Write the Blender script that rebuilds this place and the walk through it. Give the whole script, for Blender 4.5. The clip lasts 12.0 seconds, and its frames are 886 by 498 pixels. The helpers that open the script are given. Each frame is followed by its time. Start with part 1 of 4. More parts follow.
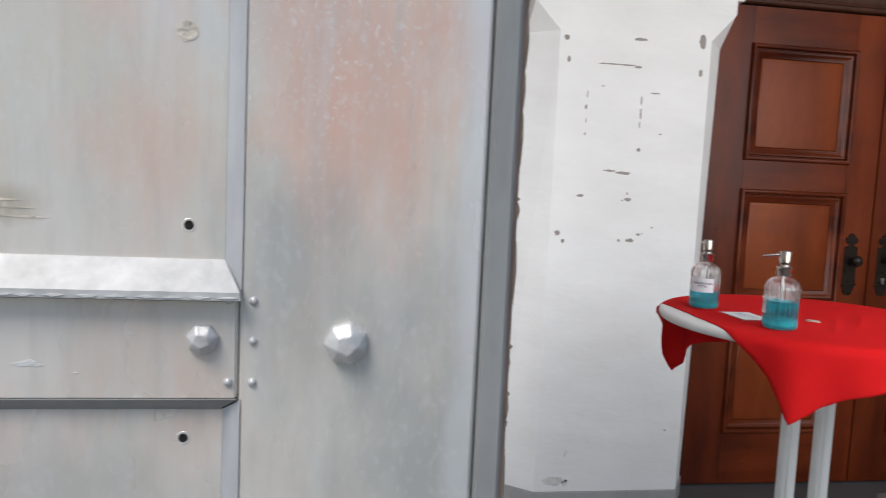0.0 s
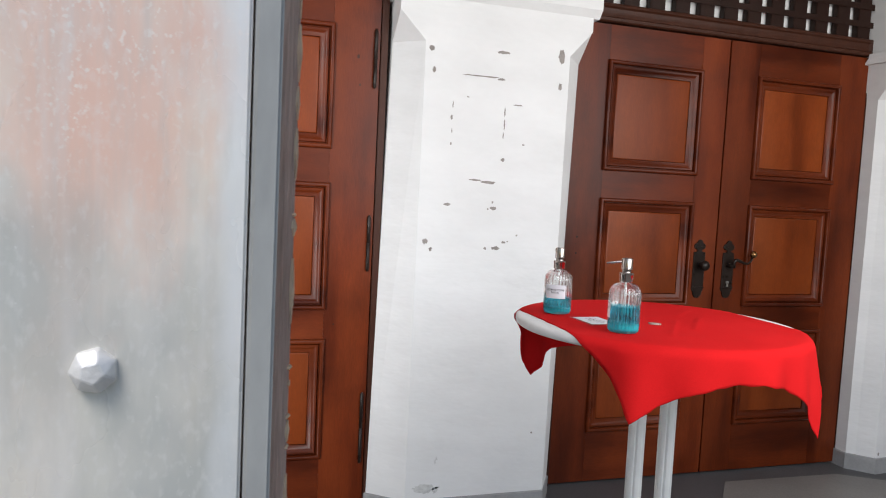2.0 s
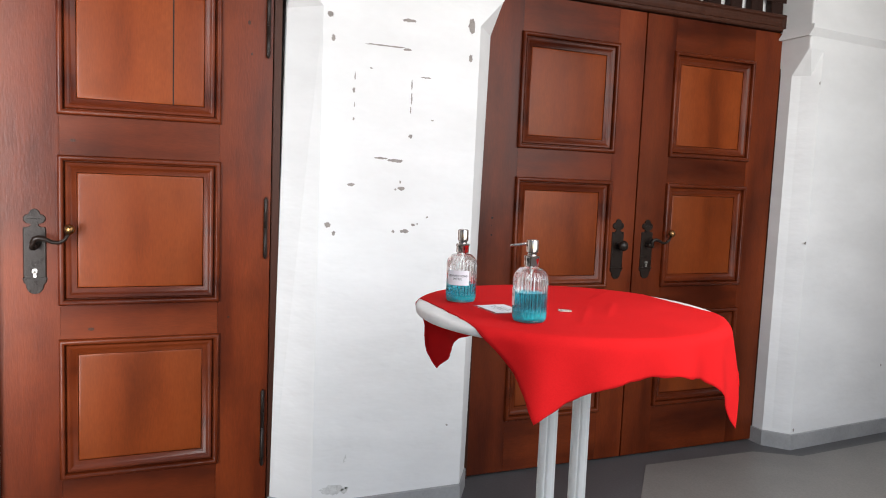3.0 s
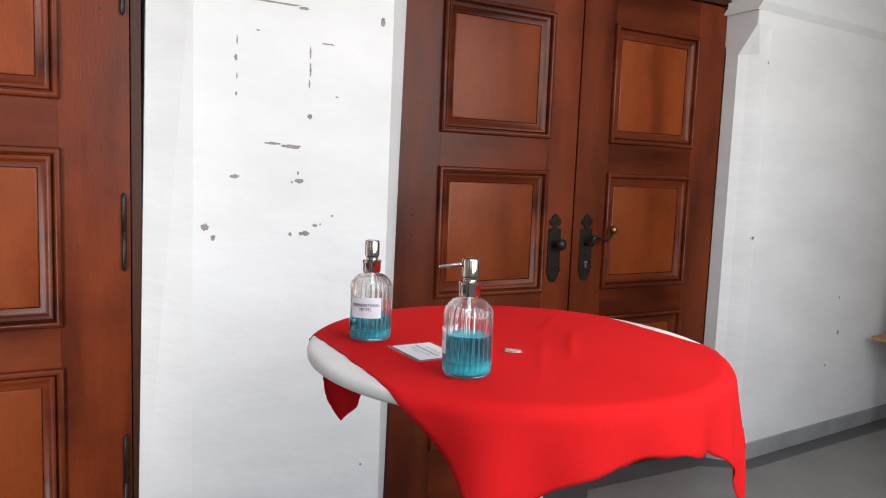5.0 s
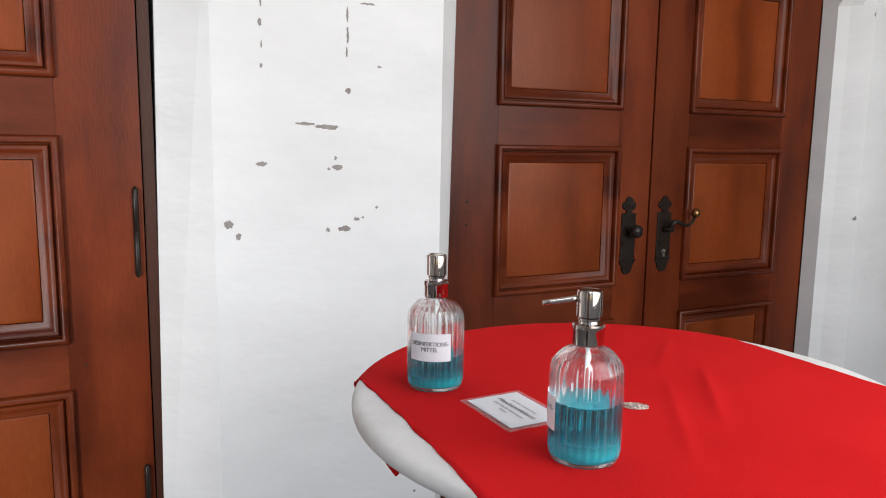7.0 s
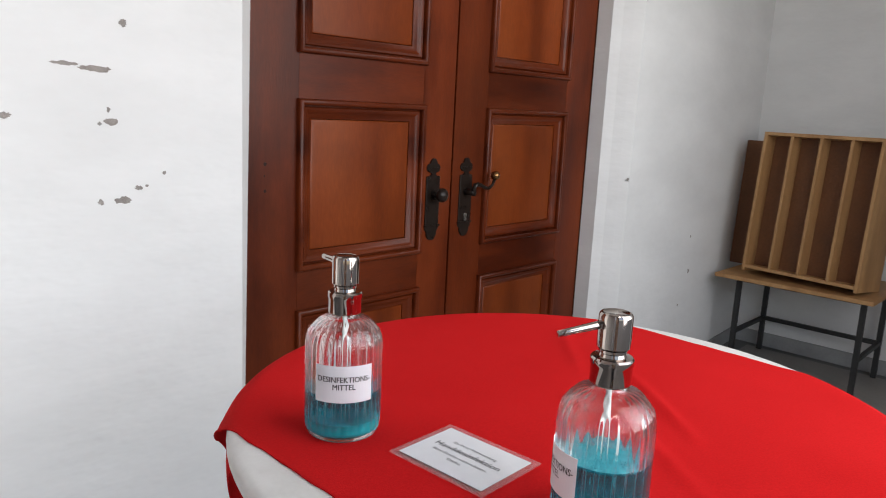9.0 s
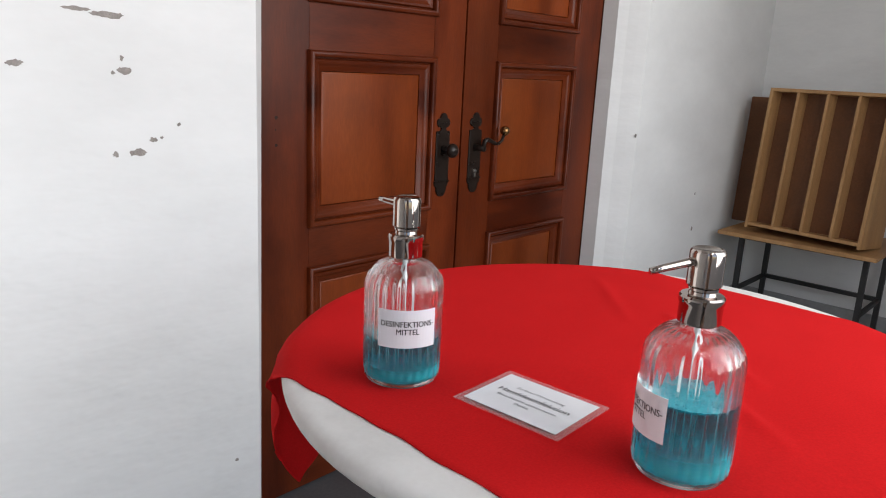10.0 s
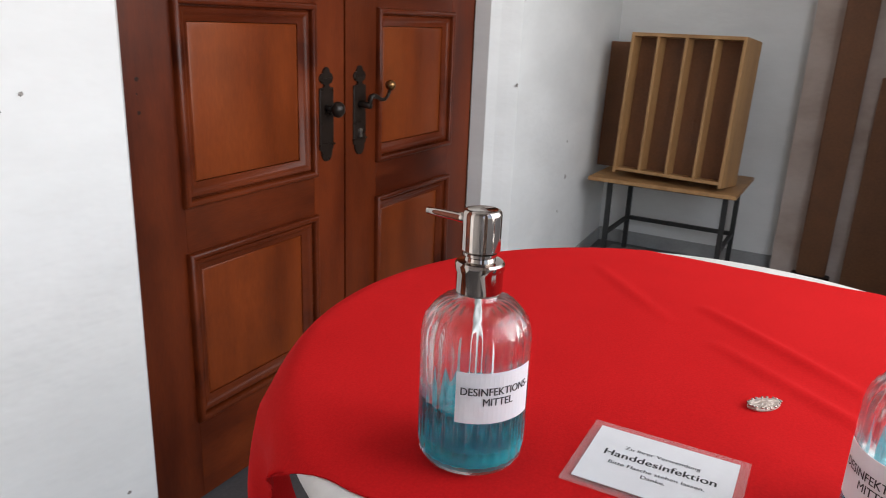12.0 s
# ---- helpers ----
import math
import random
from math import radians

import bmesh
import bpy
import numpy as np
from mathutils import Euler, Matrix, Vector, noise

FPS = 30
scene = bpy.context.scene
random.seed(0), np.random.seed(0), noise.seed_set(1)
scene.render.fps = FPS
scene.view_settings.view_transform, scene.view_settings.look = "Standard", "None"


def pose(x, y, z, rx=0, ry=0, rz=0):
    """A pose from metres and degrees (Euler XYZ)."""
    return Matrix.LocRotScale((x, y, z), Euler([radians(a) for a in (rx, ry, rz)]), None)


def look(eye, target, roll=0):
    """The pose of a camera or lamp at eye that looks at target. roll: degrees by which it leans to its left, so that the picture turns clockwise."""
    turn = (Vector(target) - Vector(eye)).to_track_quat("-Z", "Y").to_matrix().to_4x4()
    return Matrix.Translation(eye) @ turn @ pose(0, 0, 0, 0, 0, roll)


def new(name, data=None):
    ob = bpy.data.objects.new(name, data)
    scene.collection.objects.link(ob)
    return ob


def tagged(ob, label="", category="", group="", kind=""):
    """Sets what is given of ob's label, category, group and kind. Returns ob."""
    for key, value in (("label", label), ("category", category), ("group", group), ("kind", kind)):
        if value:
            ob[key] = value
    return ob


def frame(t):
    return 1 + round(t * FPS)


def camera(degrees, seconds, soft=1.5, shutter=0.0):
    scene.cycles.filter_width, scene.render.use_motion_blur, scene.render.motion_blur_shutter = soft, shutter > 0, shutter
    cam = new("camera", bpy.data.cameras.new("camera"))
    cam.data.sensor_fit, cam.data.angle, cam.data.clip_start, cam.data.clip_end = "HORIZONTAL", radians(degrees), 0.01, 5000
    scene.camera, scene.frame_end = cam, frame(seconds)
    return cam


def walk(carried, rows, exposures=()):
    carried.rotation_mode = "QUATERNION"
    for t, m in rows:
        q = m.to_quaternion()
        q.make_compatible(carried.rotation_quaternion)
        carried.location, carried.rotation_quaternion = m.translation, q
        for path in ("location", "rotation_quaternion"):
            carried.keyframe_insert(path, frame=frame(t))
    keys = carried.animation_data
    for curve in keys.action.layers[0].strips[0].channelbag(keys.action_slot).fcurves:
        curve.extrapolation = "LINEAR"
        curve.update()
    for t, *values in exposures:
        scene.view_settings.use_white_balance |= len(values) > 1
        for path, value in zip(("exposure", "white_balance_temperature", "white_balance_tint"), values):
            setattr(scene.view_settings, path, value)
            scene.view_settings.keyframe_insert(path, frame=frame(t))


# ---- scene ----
cam = camera(62.8, 12.0, soft=1.0, shutter=0.2)
PATH = [
    (0, (0.134, 0.448, 1.41), (0.428, 2.418, 1.225), 2.6),
    (0.5, (0.162, 0.439, 1.412), (0.73, 2.348, 1.237), 2.8),
    (1, (0.173, 0.442, 1.421), (0.774, 2.343, 1.259), 3.4),
    (1.5, (0.181, 0.439, 1.422), (0.756, 2.348, 1.267), 3.2),
    (2, (0.21, 0.442, 1.419), (0.808, 2.344, 1.269), 2.8),
    (2.3, (0.245, 0.466, 1.4125), (0.925, 2.340, 1.250), 2.5),
    (2.5, (0.28, 0.501, 1.409), (1.031, 2.346, 1.231), 2.4),
    (3, (0.37, 0.601, 1.407), (1.146, 2.435, 1.22), 2.3),
    (3.5, (0.459, 0.704, 1.403), (1.206, 2.55, 1.216), 1.9),
    (3.7, (0.493, 0.751, 1.399), (1.262, 2.586, 1.196), 1.7),
    (5.3, (0.616, 1.12, 1.417), (1.602, 2.848, 1.21), 2.3),
    (5.5, (0.627, 1.149, 1.414), (1.567, 2.902, 1.202), 1.9),
    (6, (0.667, 1.232, 1.405), (1.503, 3.034, 1.173), 1.4),
    (6.5, (0.71, 1.339, 1.42), (1.555, 3.132, 1.154), 0.6),
    (6.7, (0.717, 1.378, 1.429), (1.572, 3.165, 1.155), 0.6),
    (8.3, (0.728, 1.632, 1.432), (1.879, 3.233, 1.1), 1.5),
    (8.5, (0.723, 1.686, 1.433), (1.963, 3.215, 1.085), 1.4),
    (9, (0.698, 1.756, 1.434), (2.125, 3.104, 1.052), 2.8),
    (9.5, (0.667, 1.801, 1.417), (2.138, 3.081, 0.974), 3.7),
    (10, (0.662, 1.821, 1.406), (2.095, 3.131, 0.923), 2.8),
    (10.5, (0.663, 1.873, 1.398), (2.089, 3.179, 0.887), 2.4),
    (11, (0.706, 1.97, 1.393), (2.196, 3.186, 0.844), 1.6),
    (11.5, (0.735, 2.044, 1.406), (2.265, 3.184, 0.807), 0.6),
    (12, (0.721, 2.107, 1.404), (2.384, 3.043, 0.806), 2.3),
]
EXPOSURES = [(0, -0.33), (0.6, -0.18), (1.5, -0.07), (2.1, -0.08), (3, 0.12), (5.5, -0.01), (6.5, -0.09), (8.5, -0.09), (10.5, -0.03), (12, 0.06)]
walk(cam, [(t, look(eye, target, roll)) for t, eye, target, roll in PATH], EXPOSURES)

# ---- world and light ----
world = bpy.data.worlds.new("overcast_sky")
scene.world = world
world.use_nodes = True
wn = world.node_tree
sky = wn.nodes.new("ShaderNodeTexSky")
sky.sky_type, sky.sun_disc, sky.sun_elevation, sky.sun_rotation = "NISHITA", False, radians(55), radians(226)
sky.dust_density, sky.air_density = 1.0, 1.0
wn.nodes["Background"].inputs["Strength"].default_value = 0.15
wn.links.new(sky.outputs[0], wn.nodes["Background"].inputs["Color"])

sun = new("sun", bpy.data.lights.new("sun", "SUN"))
sun.data.energy, sun.data.angle, sun.data.color = 3.3, radians(30), (1.0, 0.958, 0.915)
sun.matrix_basis = look((-3.2, -2.55, 8.34), (0.4, 0.9, 1.2))

# daylight that enters through the open half of the portal
day = new("portal_daylight", bpy.data.lights.new("portal_daylight", "AREA"))
day.data.shape, day.data.size, day.data.size_y = "RECTANGLE", 2.8, 1.68
day.data.spread = radians(140)
day.data.energy, day.data.color = 44, (1.0, 0.990, 0.978)
day.matrix_basis = look((2.46, 1.10, 2.02), (2.56, 3.0, 1.86))

# fill lamp added to brighten the left door; the gap beside the leaf is unseen
day2 = new("side_daylight", bpy.data.lights.new("side_daylight", "AREA"))
day2.data.shape, day2.data.size, day2.data.size_y = "RECTANGLE", 0.80, 2.5
day2.data.spread = radians(80)
day2.data.energy, day2.data.color = 36, (0.98, 0.985, 0.99)
day2.matrix_basis = look((-0.96, 1.10, 1.42), (-0.38, 3.5, 1.30))


# ---- materials ----
def material(name, color, rough=0.5, metal=0.0, dark=None, light=None, scale=4.0, stretch=(1, 1, 1), grain=60.0,
             grain_amount=0.12, bump=0.15, bump_scale=120.0, per_object=0.0, spec=0.5, rough_var=0.1, stain=0.0):
    """A surface with variation at two scales: broad patches from dark to light, fine grain, and relief."""
    m = bpy.data.materials.new(name)
    m.use_nodes = True
    nt = m.node_tree
    n, l = nt.nodes, nt.links
    b = n["Principled BSDF"]
    b.inputs["Metallic"].default_value = metal
    b.inputs["Specular IOR Level"].default_value = spec
    tc = n.new("ShaderNodeTexCoord")
    mp = n.new("ShaderNodeMapping")
    mp.inputs["Scale"].default_value = stretch
    l.new(tc.outputs["Object"], mp.inputs["Vector"])
    broad = n.new("ShaderNodeTexNoise")
    broad.inputs["Scale"].default_value, broad.inputs["Detail"].default_value = scale, 5
    l.new(mp.outputs[0], broad.inputs["Vector"])
    fine = n.new("ShaderNodeTexNoise")
    fine.inputs["Scale"].default_value, fine.inputs["Detail"].default_value = grain, 4
    l.new(mp.outputs[0], fine.inputs["Vector"])
    ramp = n.new("ShaderNodeValToRGB")
    d = dark or tuple(c * 0.85 for c in color)
    g = light or tuple(min(1, c * 1.12) for c in color)
    ramp.color_ramp.elements[0].position, ramp.color_ramp.elements[0].color = 0.32, (*d, 1)
    ramp.color_ramp.elements[1].position, ramp.color_ramp.elements[1].color = 0.7, (*g, 1)
    mid = ramp.color_ramp.elements.new(0.5)
    mid.color = (*color, 1)
    l.new(broad.outputs["Fac"], ramp.inputs["Fac"])
    mix = n.new("ShaderNodeMix")
    mix.data_type, mix.blend_type = "RGBA", "OVERLAY"
    mix.inputs["Factor"].default_value = grain_amount
    l.new(ramp.outputs["Color"], mix.inputs["A"])
    l.new(fine.outputs["Fac"], mix.inputs["B"])
    out = mix.outputs["Result"]
    if per_object:
        info = n.new("ShaderNodeObjectInfo")
        rng = n.new("ShaderNodeMapRange")
        rng.inputs["To Min"].default_value, rng.inputs["To Max"].default_value = 1 - per_object, 1 + per_object
        l.new(info.outputs["Random"], rng.inputs["Value"])
        hsv = n.new("ShaderNodeHueSaturation")
        l.new(rng.outputs[0], hsv.inputs["Value"])
        l.new(out, hsv.inputs["Color"])
        out = hsv.outputs["Color"]
    if stain:
        # uneven old varnish: soft darker blotches, some drawn out along the grain
        for size, low, high in ((1.7, 0.44, 0.74), (4.5, 0.50, 0.80)):
            blot = n.new("ShaderNodeTexNoise")
            blot.inputs["Scale"].default_value, blot.inputs["Detail"].default_value = size, 3
            l.new(tc.outputs["Object"], blot.inputs["Vector"])
            keep = n.new("ShaderNodeMapRange")
            keep.inputs["From Min"].default_value, keep.inputs["From Max"].default_value = low, high
            keep.inputs["To Min"].default_value, keep.inputs["To Max"].default_value = 1.0, 1.0 - stain
            l.new(blot.outputs["Fac"], keep.inputs["Value"])
            tone = n.new("ShaderNodeHueSaturation")
            l.new(keep.outputs[0], tone.inputs["Value"])
            l.new(out, tone.inputs["Color"])
            out = tone.outputs["Color"]
    l.new(out, b.inputs["Base Color"])
    rr = n.new("ShaderNodeMapRange")
    rr.inputs["To Min"].default_value, rr.inputs["To Max"].default_value = max(0.02, rough - rough_var), min(1, rough + rough_var)
    l.new(broad.outputs["Fac"], rr.inputs["Value"])
    l.new(rr.outputs[0], b.inputs["Roughness"])
    rel = n.new("ShaderNodeTexNoise")
    rel.inputs["Scale"].default_value, rel.inputs["Detail"].default_value = bump_scale, 3
    l.new(mp.outputs[0], rel.inputs["Vector"])
    bp = n.new("ShaderNodeBump")
    bp.inputs["Strength"].default_value, bp.inputs["Distance"].default_value = bump, 0.01
    l.new(rel.outputs["Fac"], bp.inputs["Height"])
    l.new(bp.outputs[0], b.inputs["Normal"])
    return m


def clear(name, color, ior, rough=0.0, thin=0.0, cloud=0.0, base_light=0.0, dye=None):
    m = bpy.data.materials.new(name)
    m.use_nodes = True
    b = m.node_tree.nodes["Principled BSDF"]
    b.inputs["Base Color"].default_value = (*color, 1)
    b.inputs["Transmission Weight"].default_value = 1.0
    b.inputs["IOR"].default_value = ior
    b.inputs["Roughness"].default_value = rough
    n, l = m.node_tree.nodes, m.node_tree.links
    shader = b.outputs[0]
    for share, kind in ((cloud * 0.5, "ShaderNodeBsdfTranslucent"), (cloud * 0.5, "ShaderNodeBsdfDiffuse"), (thin, "ShaderNodeBsdfTransparent")):
        if share:
            other = n.new(kind)
            other.inputs["Color"].default_value = (*(dye or color), 1)
            mx = n.new("ShaderNodeMixShader")
            mx.inputs["Fac"].default_value = share
            if base_light and kind != "ShaderNodeBsdfTransparent":
                # more diffuse colour towards the bottom stands in for light caught in the base
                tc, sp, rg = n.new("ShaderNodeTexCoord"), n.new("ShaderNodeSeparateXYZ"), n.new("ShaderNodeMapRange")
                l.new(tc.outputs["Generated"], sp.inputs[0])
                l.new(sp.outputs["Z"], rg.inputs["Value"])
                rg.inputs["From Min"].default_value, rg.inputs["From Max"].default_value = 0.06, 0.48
                rg.inputs["To Min"].default_value, rg.inputs["To Max"].default_value = base_light * 0.5, share
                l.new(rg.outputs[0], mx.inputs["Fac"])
            l.new(shader, mx.inputs[1])
            l.new(other.outputs[0], mx.inputs[2])
            shader = mx.outputs[0]
    l.new(shader, n["Material Output"].inputs["Surface"])
    return m


PLASTER = material("white_limewash", (0.725, 0.722, 0.716), 0.85, dark=(0.69, 0.687, 0.68), light=(0.765, 0.762, 0.755), scale=3, grain=30,
                   grain_amount=0.06, bump=0.6, bump_scale=8, stretch=(0.7, 0.7, 1.6), spec=0.2)
BROWN_PLASTER = material("brown_plaster", (0.50, 0.41, 0.36), 0.85, dark=(0.40, 0.31, 0.26), light=(0.58, 0.50, 0.45), scale=3, grain=30,
                   grain_amount=0.1, bump=0.6, bump_scale=8, stretch=(0.7, 0.7, 1.2), spec=0.2)
SOCLE = material("grey_base_paint", (0.30, 0.30, 0.30), 0.6, scale=6, grain=80, bump=0.15, bump_scale=60)
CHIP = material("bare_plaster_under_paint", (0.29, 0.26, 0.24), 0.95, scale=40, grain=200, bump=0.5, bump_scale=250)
STAIN = material("rubbed_plaster", (0.56, 0.555, 0.54), 0.95, scale=60, grain=200, bump=0.5, bump_scale=150)
STONE = material("dark_floor_stone", (0.085, 0.085, 0.088), 0.45, scale=3, grain=90, grain_amount=0.3, bump=0.08, bump_scale=120)
FIELD = material("light_floor_stone", (0.20, 0.19, 0.178), 0.42, scale=3, grain=120, grain_amount=0.25, bump=0.06, bump_scale=150)
GROUND = material("outdoor_paving", (0.13, 0.127, 0.12), 0.8, scale=1.5, grain=40, grain_amount=0.3, bump=0.4, bump_scale=60)
WOOD = material("red_brown_stained_oak", (0.122, 0.0200, 0.0042), 0.34, dark=(0.060, 0.0085, 0.0020), light=(0.158, 0.0285, 0.0060), scale=2.2,
                stretch=(3.0, 3.0, 0.5), grain=70, grain_amount=0.24, bump=0.05, bump_scale=70, per_object=0.12, spec=0.22, stain=0.34)
WOOD_X = material("red_brown_stained_oak_rail", (0.114, 0.0188, 0.0040), 0.34, dark=(0.054, 0.0078, 0.0019), light=(0.150, 0.0270, 0.0058), scale=2.2,
                  stretch=(0.5, 3.0, 3.0), grain=70, grain_amount=0.24, bump=0.05, bump_scale=70, per_object=0.12, spec=0.22, stain=0.34)
PANEL = material("orange_brown_oak_panel", (0.182, 0.0340, 0.0060), 0.34, dark=(0.112, 0.0200, 0.0040), light=(0.215, 0.0450, 0.0086), scale=2.0,
                 stretch=(2.6, 2.6, 0.5), grain=75, grain_amount=0.24, bump=0.04, bump_scale=80, per_object=0.10, spec=0.22, stain=0.22)
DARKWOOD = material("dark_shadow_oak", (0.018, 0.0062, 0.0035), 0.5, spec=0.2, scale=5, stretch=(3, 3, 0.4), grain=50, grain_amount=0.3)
FRAME = material("dark_stained_frame_oak", (0.046, 0.0140, 0.0066), 0.45, spec=0.25, scale=5, stretch=(3, 3, 0.4), grain=50, grain_amount=0.3)
IRON = material("blackened_iron", (0.016, 0.010, 0.0075), 0.30, metal=0.1, spec=0.28, scale=30, grain=200, bump=0.06, bump_scale=150)
BRASS = material("worn_brass", (0.30, 0.16, 0.065), 0.30, metal=1.0, scale=40, grain=200, bump=0.05)
STEEL = material("nickel_cylinder", (0.7, 0.68, 0.64), 0.3, metal=1.0, scale=40)
CHROME = material("polished_chrome", (0.45, 0.395, 0.36), 0.07, metal=1.0, scale=20, grain_amount=0.0, bump=0.0, rough_var=0.02)
CLOTH = material("red_felt_cloth", (0.58, 0.0120, 0.0134), 0.9, dark=(0.54, 0.0104, 0.0116), light=(0.62, 0.0142, 0.0158), scale=5, grain=400,
                 grain_amount=0.22, bump=0.12, bump_scale=800, spec=0.05)
LAMINATE = material("white_tabletop_laminate", (0.76, 0.75, 0.725), 0.42, dark=(0.70, 0.69, 0.665), light=(0.80, 0.79, 0.77), scale=18, grain=180, bump=0.05, bump_scale=40)
WHITE_STEEL = material("white_painted_steel", (0.76, 0.76, 0.73), 0.35, dark=(0.72, 0.72, 0.69), light=(0.79, 0.79, 0.76), scale=8, grain=90, grain_amount=0.04, bump=0.02)
BEECH = material("light_beech_board", (0.38, 0.205, 0.082), 0.5, dark=(0.31, 0.16, 0.062), light=(0.44, 0.25, 0.105), scale=4, stretch=(3, 3, 0.4), grain=60, grain_amount=0.3)
BEECH_BACK = material("brown_hardboard_back", (0.165, 0.064, 0.023), 0.6, scale=6, grain=90, grain_amount=0.3)
BLACK_STEEL = material("black_square_tube", (0.018, 0.018, 0.018), 0.5, scale=20, grain=100)
PAPER = material("white_label_paper", (0.80, 0.80, 0.83), 0.55, dark=(0.785, 0.785, 0.815), light=(0.81, 0.81, 0.84), scale=60, grain=300, grain_amount=0.05, bump=0.02)
INK = material("grey_black_print", (0.035, 0.035, 0.04), 0.6, scale=60)
INK_SOFT = material("thin_grey_print", (0.10, 0.10, 0.11), 0.6, scale=60)
OLDWOOD = material("raw_leaf_edge_wood", (0.44, 0.315, 0.255), 0.8, dark=(0.30, 0.205, 0.16), light=(0.55, 0.41, 0.335), scale=14, stretch=(2, 2, 0.3), grain=90,
                   grain_amount=0.5, bump=0.5, bump_scale=90)
RAW = material("splintered_raw_wood", (0.62, 0.45, 0.30), 0.85, scale=80, stretch=(1, 1, 0.3), grain=200, grain_amount=0.4, bump=0.5)
GLASS = clear("clear_bottle_glass", (0.985, 0.995, 0.992), 1.47, thin=0.15)
LIQUID = clear("turquoise_liquid", (0.045, 0.66, 0.84), 1.34, thin=0.06, cloud=0.02, base_light=0.80, dye=(0.05, 0.82, 0.94))
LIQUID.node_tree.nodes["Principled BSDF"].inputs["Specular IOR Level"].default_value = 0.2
FILM = material("clear_laminate_film", (0.86, 0.84, 0.84), 0.16, dark=(0.84, 0.82, 0.82), light=(0.88, 0.86, 0.86), scale=60, grain_amount=0.0, bump=0.1, bump_scale=60)
FILM.node_tree.nodes["Principled BSDF"].inputs["Alpha"].default_value = 0.12
FOIL = material("crumpled_silver_foil", (0.58, 0.48, 0.42), 0.4, metal=0.5, scale=90, grain=300, bump=0.4, bump_scale=300)
FOAM = material("turquoise_bubbles", (0.020, 0.27, 0.35), 0.15, dark=(0.010, 0.17, 0.24), light=(0.06, 0.42, 0.50), scale=160, grain=500, grain_amount=0.2, bump=0.3, bump_scale=300)
TUBE = material("milky_dip_tube", (0.75, 0.78, 0.78), 0.4, scale=20)


def weathered_metal():
    """Galvanised sheet with grey-green patina, rust-pink runs that go down, and pale scratches."""
    m = bpy.data.materials.new("weathered_sheet_metal")
    m.use_nodes = True
    n, l = m.node_tree.nodes, m.node_tree.links
    b = n["Principled BSDF"]
    tc = n.new("ShaderNodeTexCoord")

    def noise_at(scale, detail, stretch, where=(0, 0, 0)):
        mp = n.new("ShaderNodeMapping")
        mp.inputs["Scale"].default_value, mp.inputs["Location"].default_value = stretch, where
        t = n.new("ShaderNodeTexNoise")
        t.inputs["Scale"].default_value, t.inputs["Detail"].default_value = scale, detail
        l.new(tc.outputs["Object"], mp.inputs["Vector"])
        l.new(mp.outputs[0], t.inputs["Vector"])
        return t.outputs["Fac"]

    def step(value, low, high, top=1.0):
        r = n.new("ShaderNodeMapRange")
        r.inputs["From Min"].default_value, r.inputs["From Max"].default_value, r.inputs["To Max"].default_value = low, high, top
        l.new(value, r.inputs["Value"])
        return r.outputs[0]

    def mixed(a, c, fac):
        x = n.new("ShaderNodeMix")
        x.data_type = "RGBA"
        if isinstance(a, tuple):
            x.inputs["A"].default_value = (*a, 1)
        else:
            l.new(a, x.inputs["A"])
        x.inputs["B"].default_value = (*c, 1)
        l.new(fac, x.inputs["Factor"])
        return x.outputs["Result"]

    def patch(cx, cz, rx, rz, grain, where, top):
        """A patch of its own shape: full at its middle, ragged towards its edge."""
        mp = n.new("ShaderNodeMapping")
        mp.inputs["Scale"].default_value = (1 / rx, 0, 1 / rz)
        mp.inputs["Location"].default_value = (-cx / rx, 0, -cz / rz)
        l.new(tc.outputs["Object"], mp.inputs["Vector"])
        ln = n.new("ShaderNodeVectorMath")
        ln.operation = "LENGTH"
        l.new(mp.outputs[0], ln.inputs[0])
        ad = n.new("ShaderNodeMath")
        ad.operation = "MULTIPLY_ADD"
        l.new(noise_at(grain, 8, (1.3, 1, 0.6), where), ad.inputs[0])
        ad.inputs[1].default_value = -2.6
        l.new(ln.outputs["Value"], ad.inputs[2])
        r = n.new("ShaderNodeMapRange")
        r.inputs["From Min"].default_value, r.inputs["From Max"].default_value = 0.0, -1.0
        r.inputs["To Max"].default_value = top
        l.new(ad.outputs[0], r.inputs["Value"])
        return r.outputs[0]

    col = mixed((0.72, 0.695, 0.62), (0.86, 0.80, 0.735), step(noise_at(10, 6, (1, 1, 0.5)), 0.36, 0.64))
    col = mixed(col, (0.78, 0.60, 0.49), step(noise_at(9, 8, (1.3, 1, 0.6), (3.1, 0, 0.4)), 0.50, 0.66, 0.6))
    col = mixed(col, (0.70, 0.63, 0.51), step(noise_at(15, 7, (1.2, 1, 0.5), (7, 2, 1)), 0.50, 0.68, 0.45))
    col = mixed(col, (0.58, 0.59, 0.52), step(noise_at(9, 7, (1, 1, 0.7), (1, 5, 2)), 0.54, 0.70, 0.6))
    for cx, cz, rx, rz, k in ((0.150, 1.56, 0.075, 0.17, 1.0), (0.165, 1.45, 0.035, 0.07, 0.8), (0.115, 1.50, 0.02, 0.12, 0.6), (0.120, 1.42, 0.03, 0.06, 0.5), (-0.02, 1.58, 0.08, 0.07, 0.6), (0.02, 1.42, 0.05, 0.04, 0.5), (0.03, 1.13, 0.05, 0.06, 0.5), (0.17, 1.12, 0.04, 0.05, 0.4)):
        col = mixed(col, (0.81, 0.545, 0.44), patch(cx, cz, rx, rz, 22, (cx * 9, 0, cz), k))
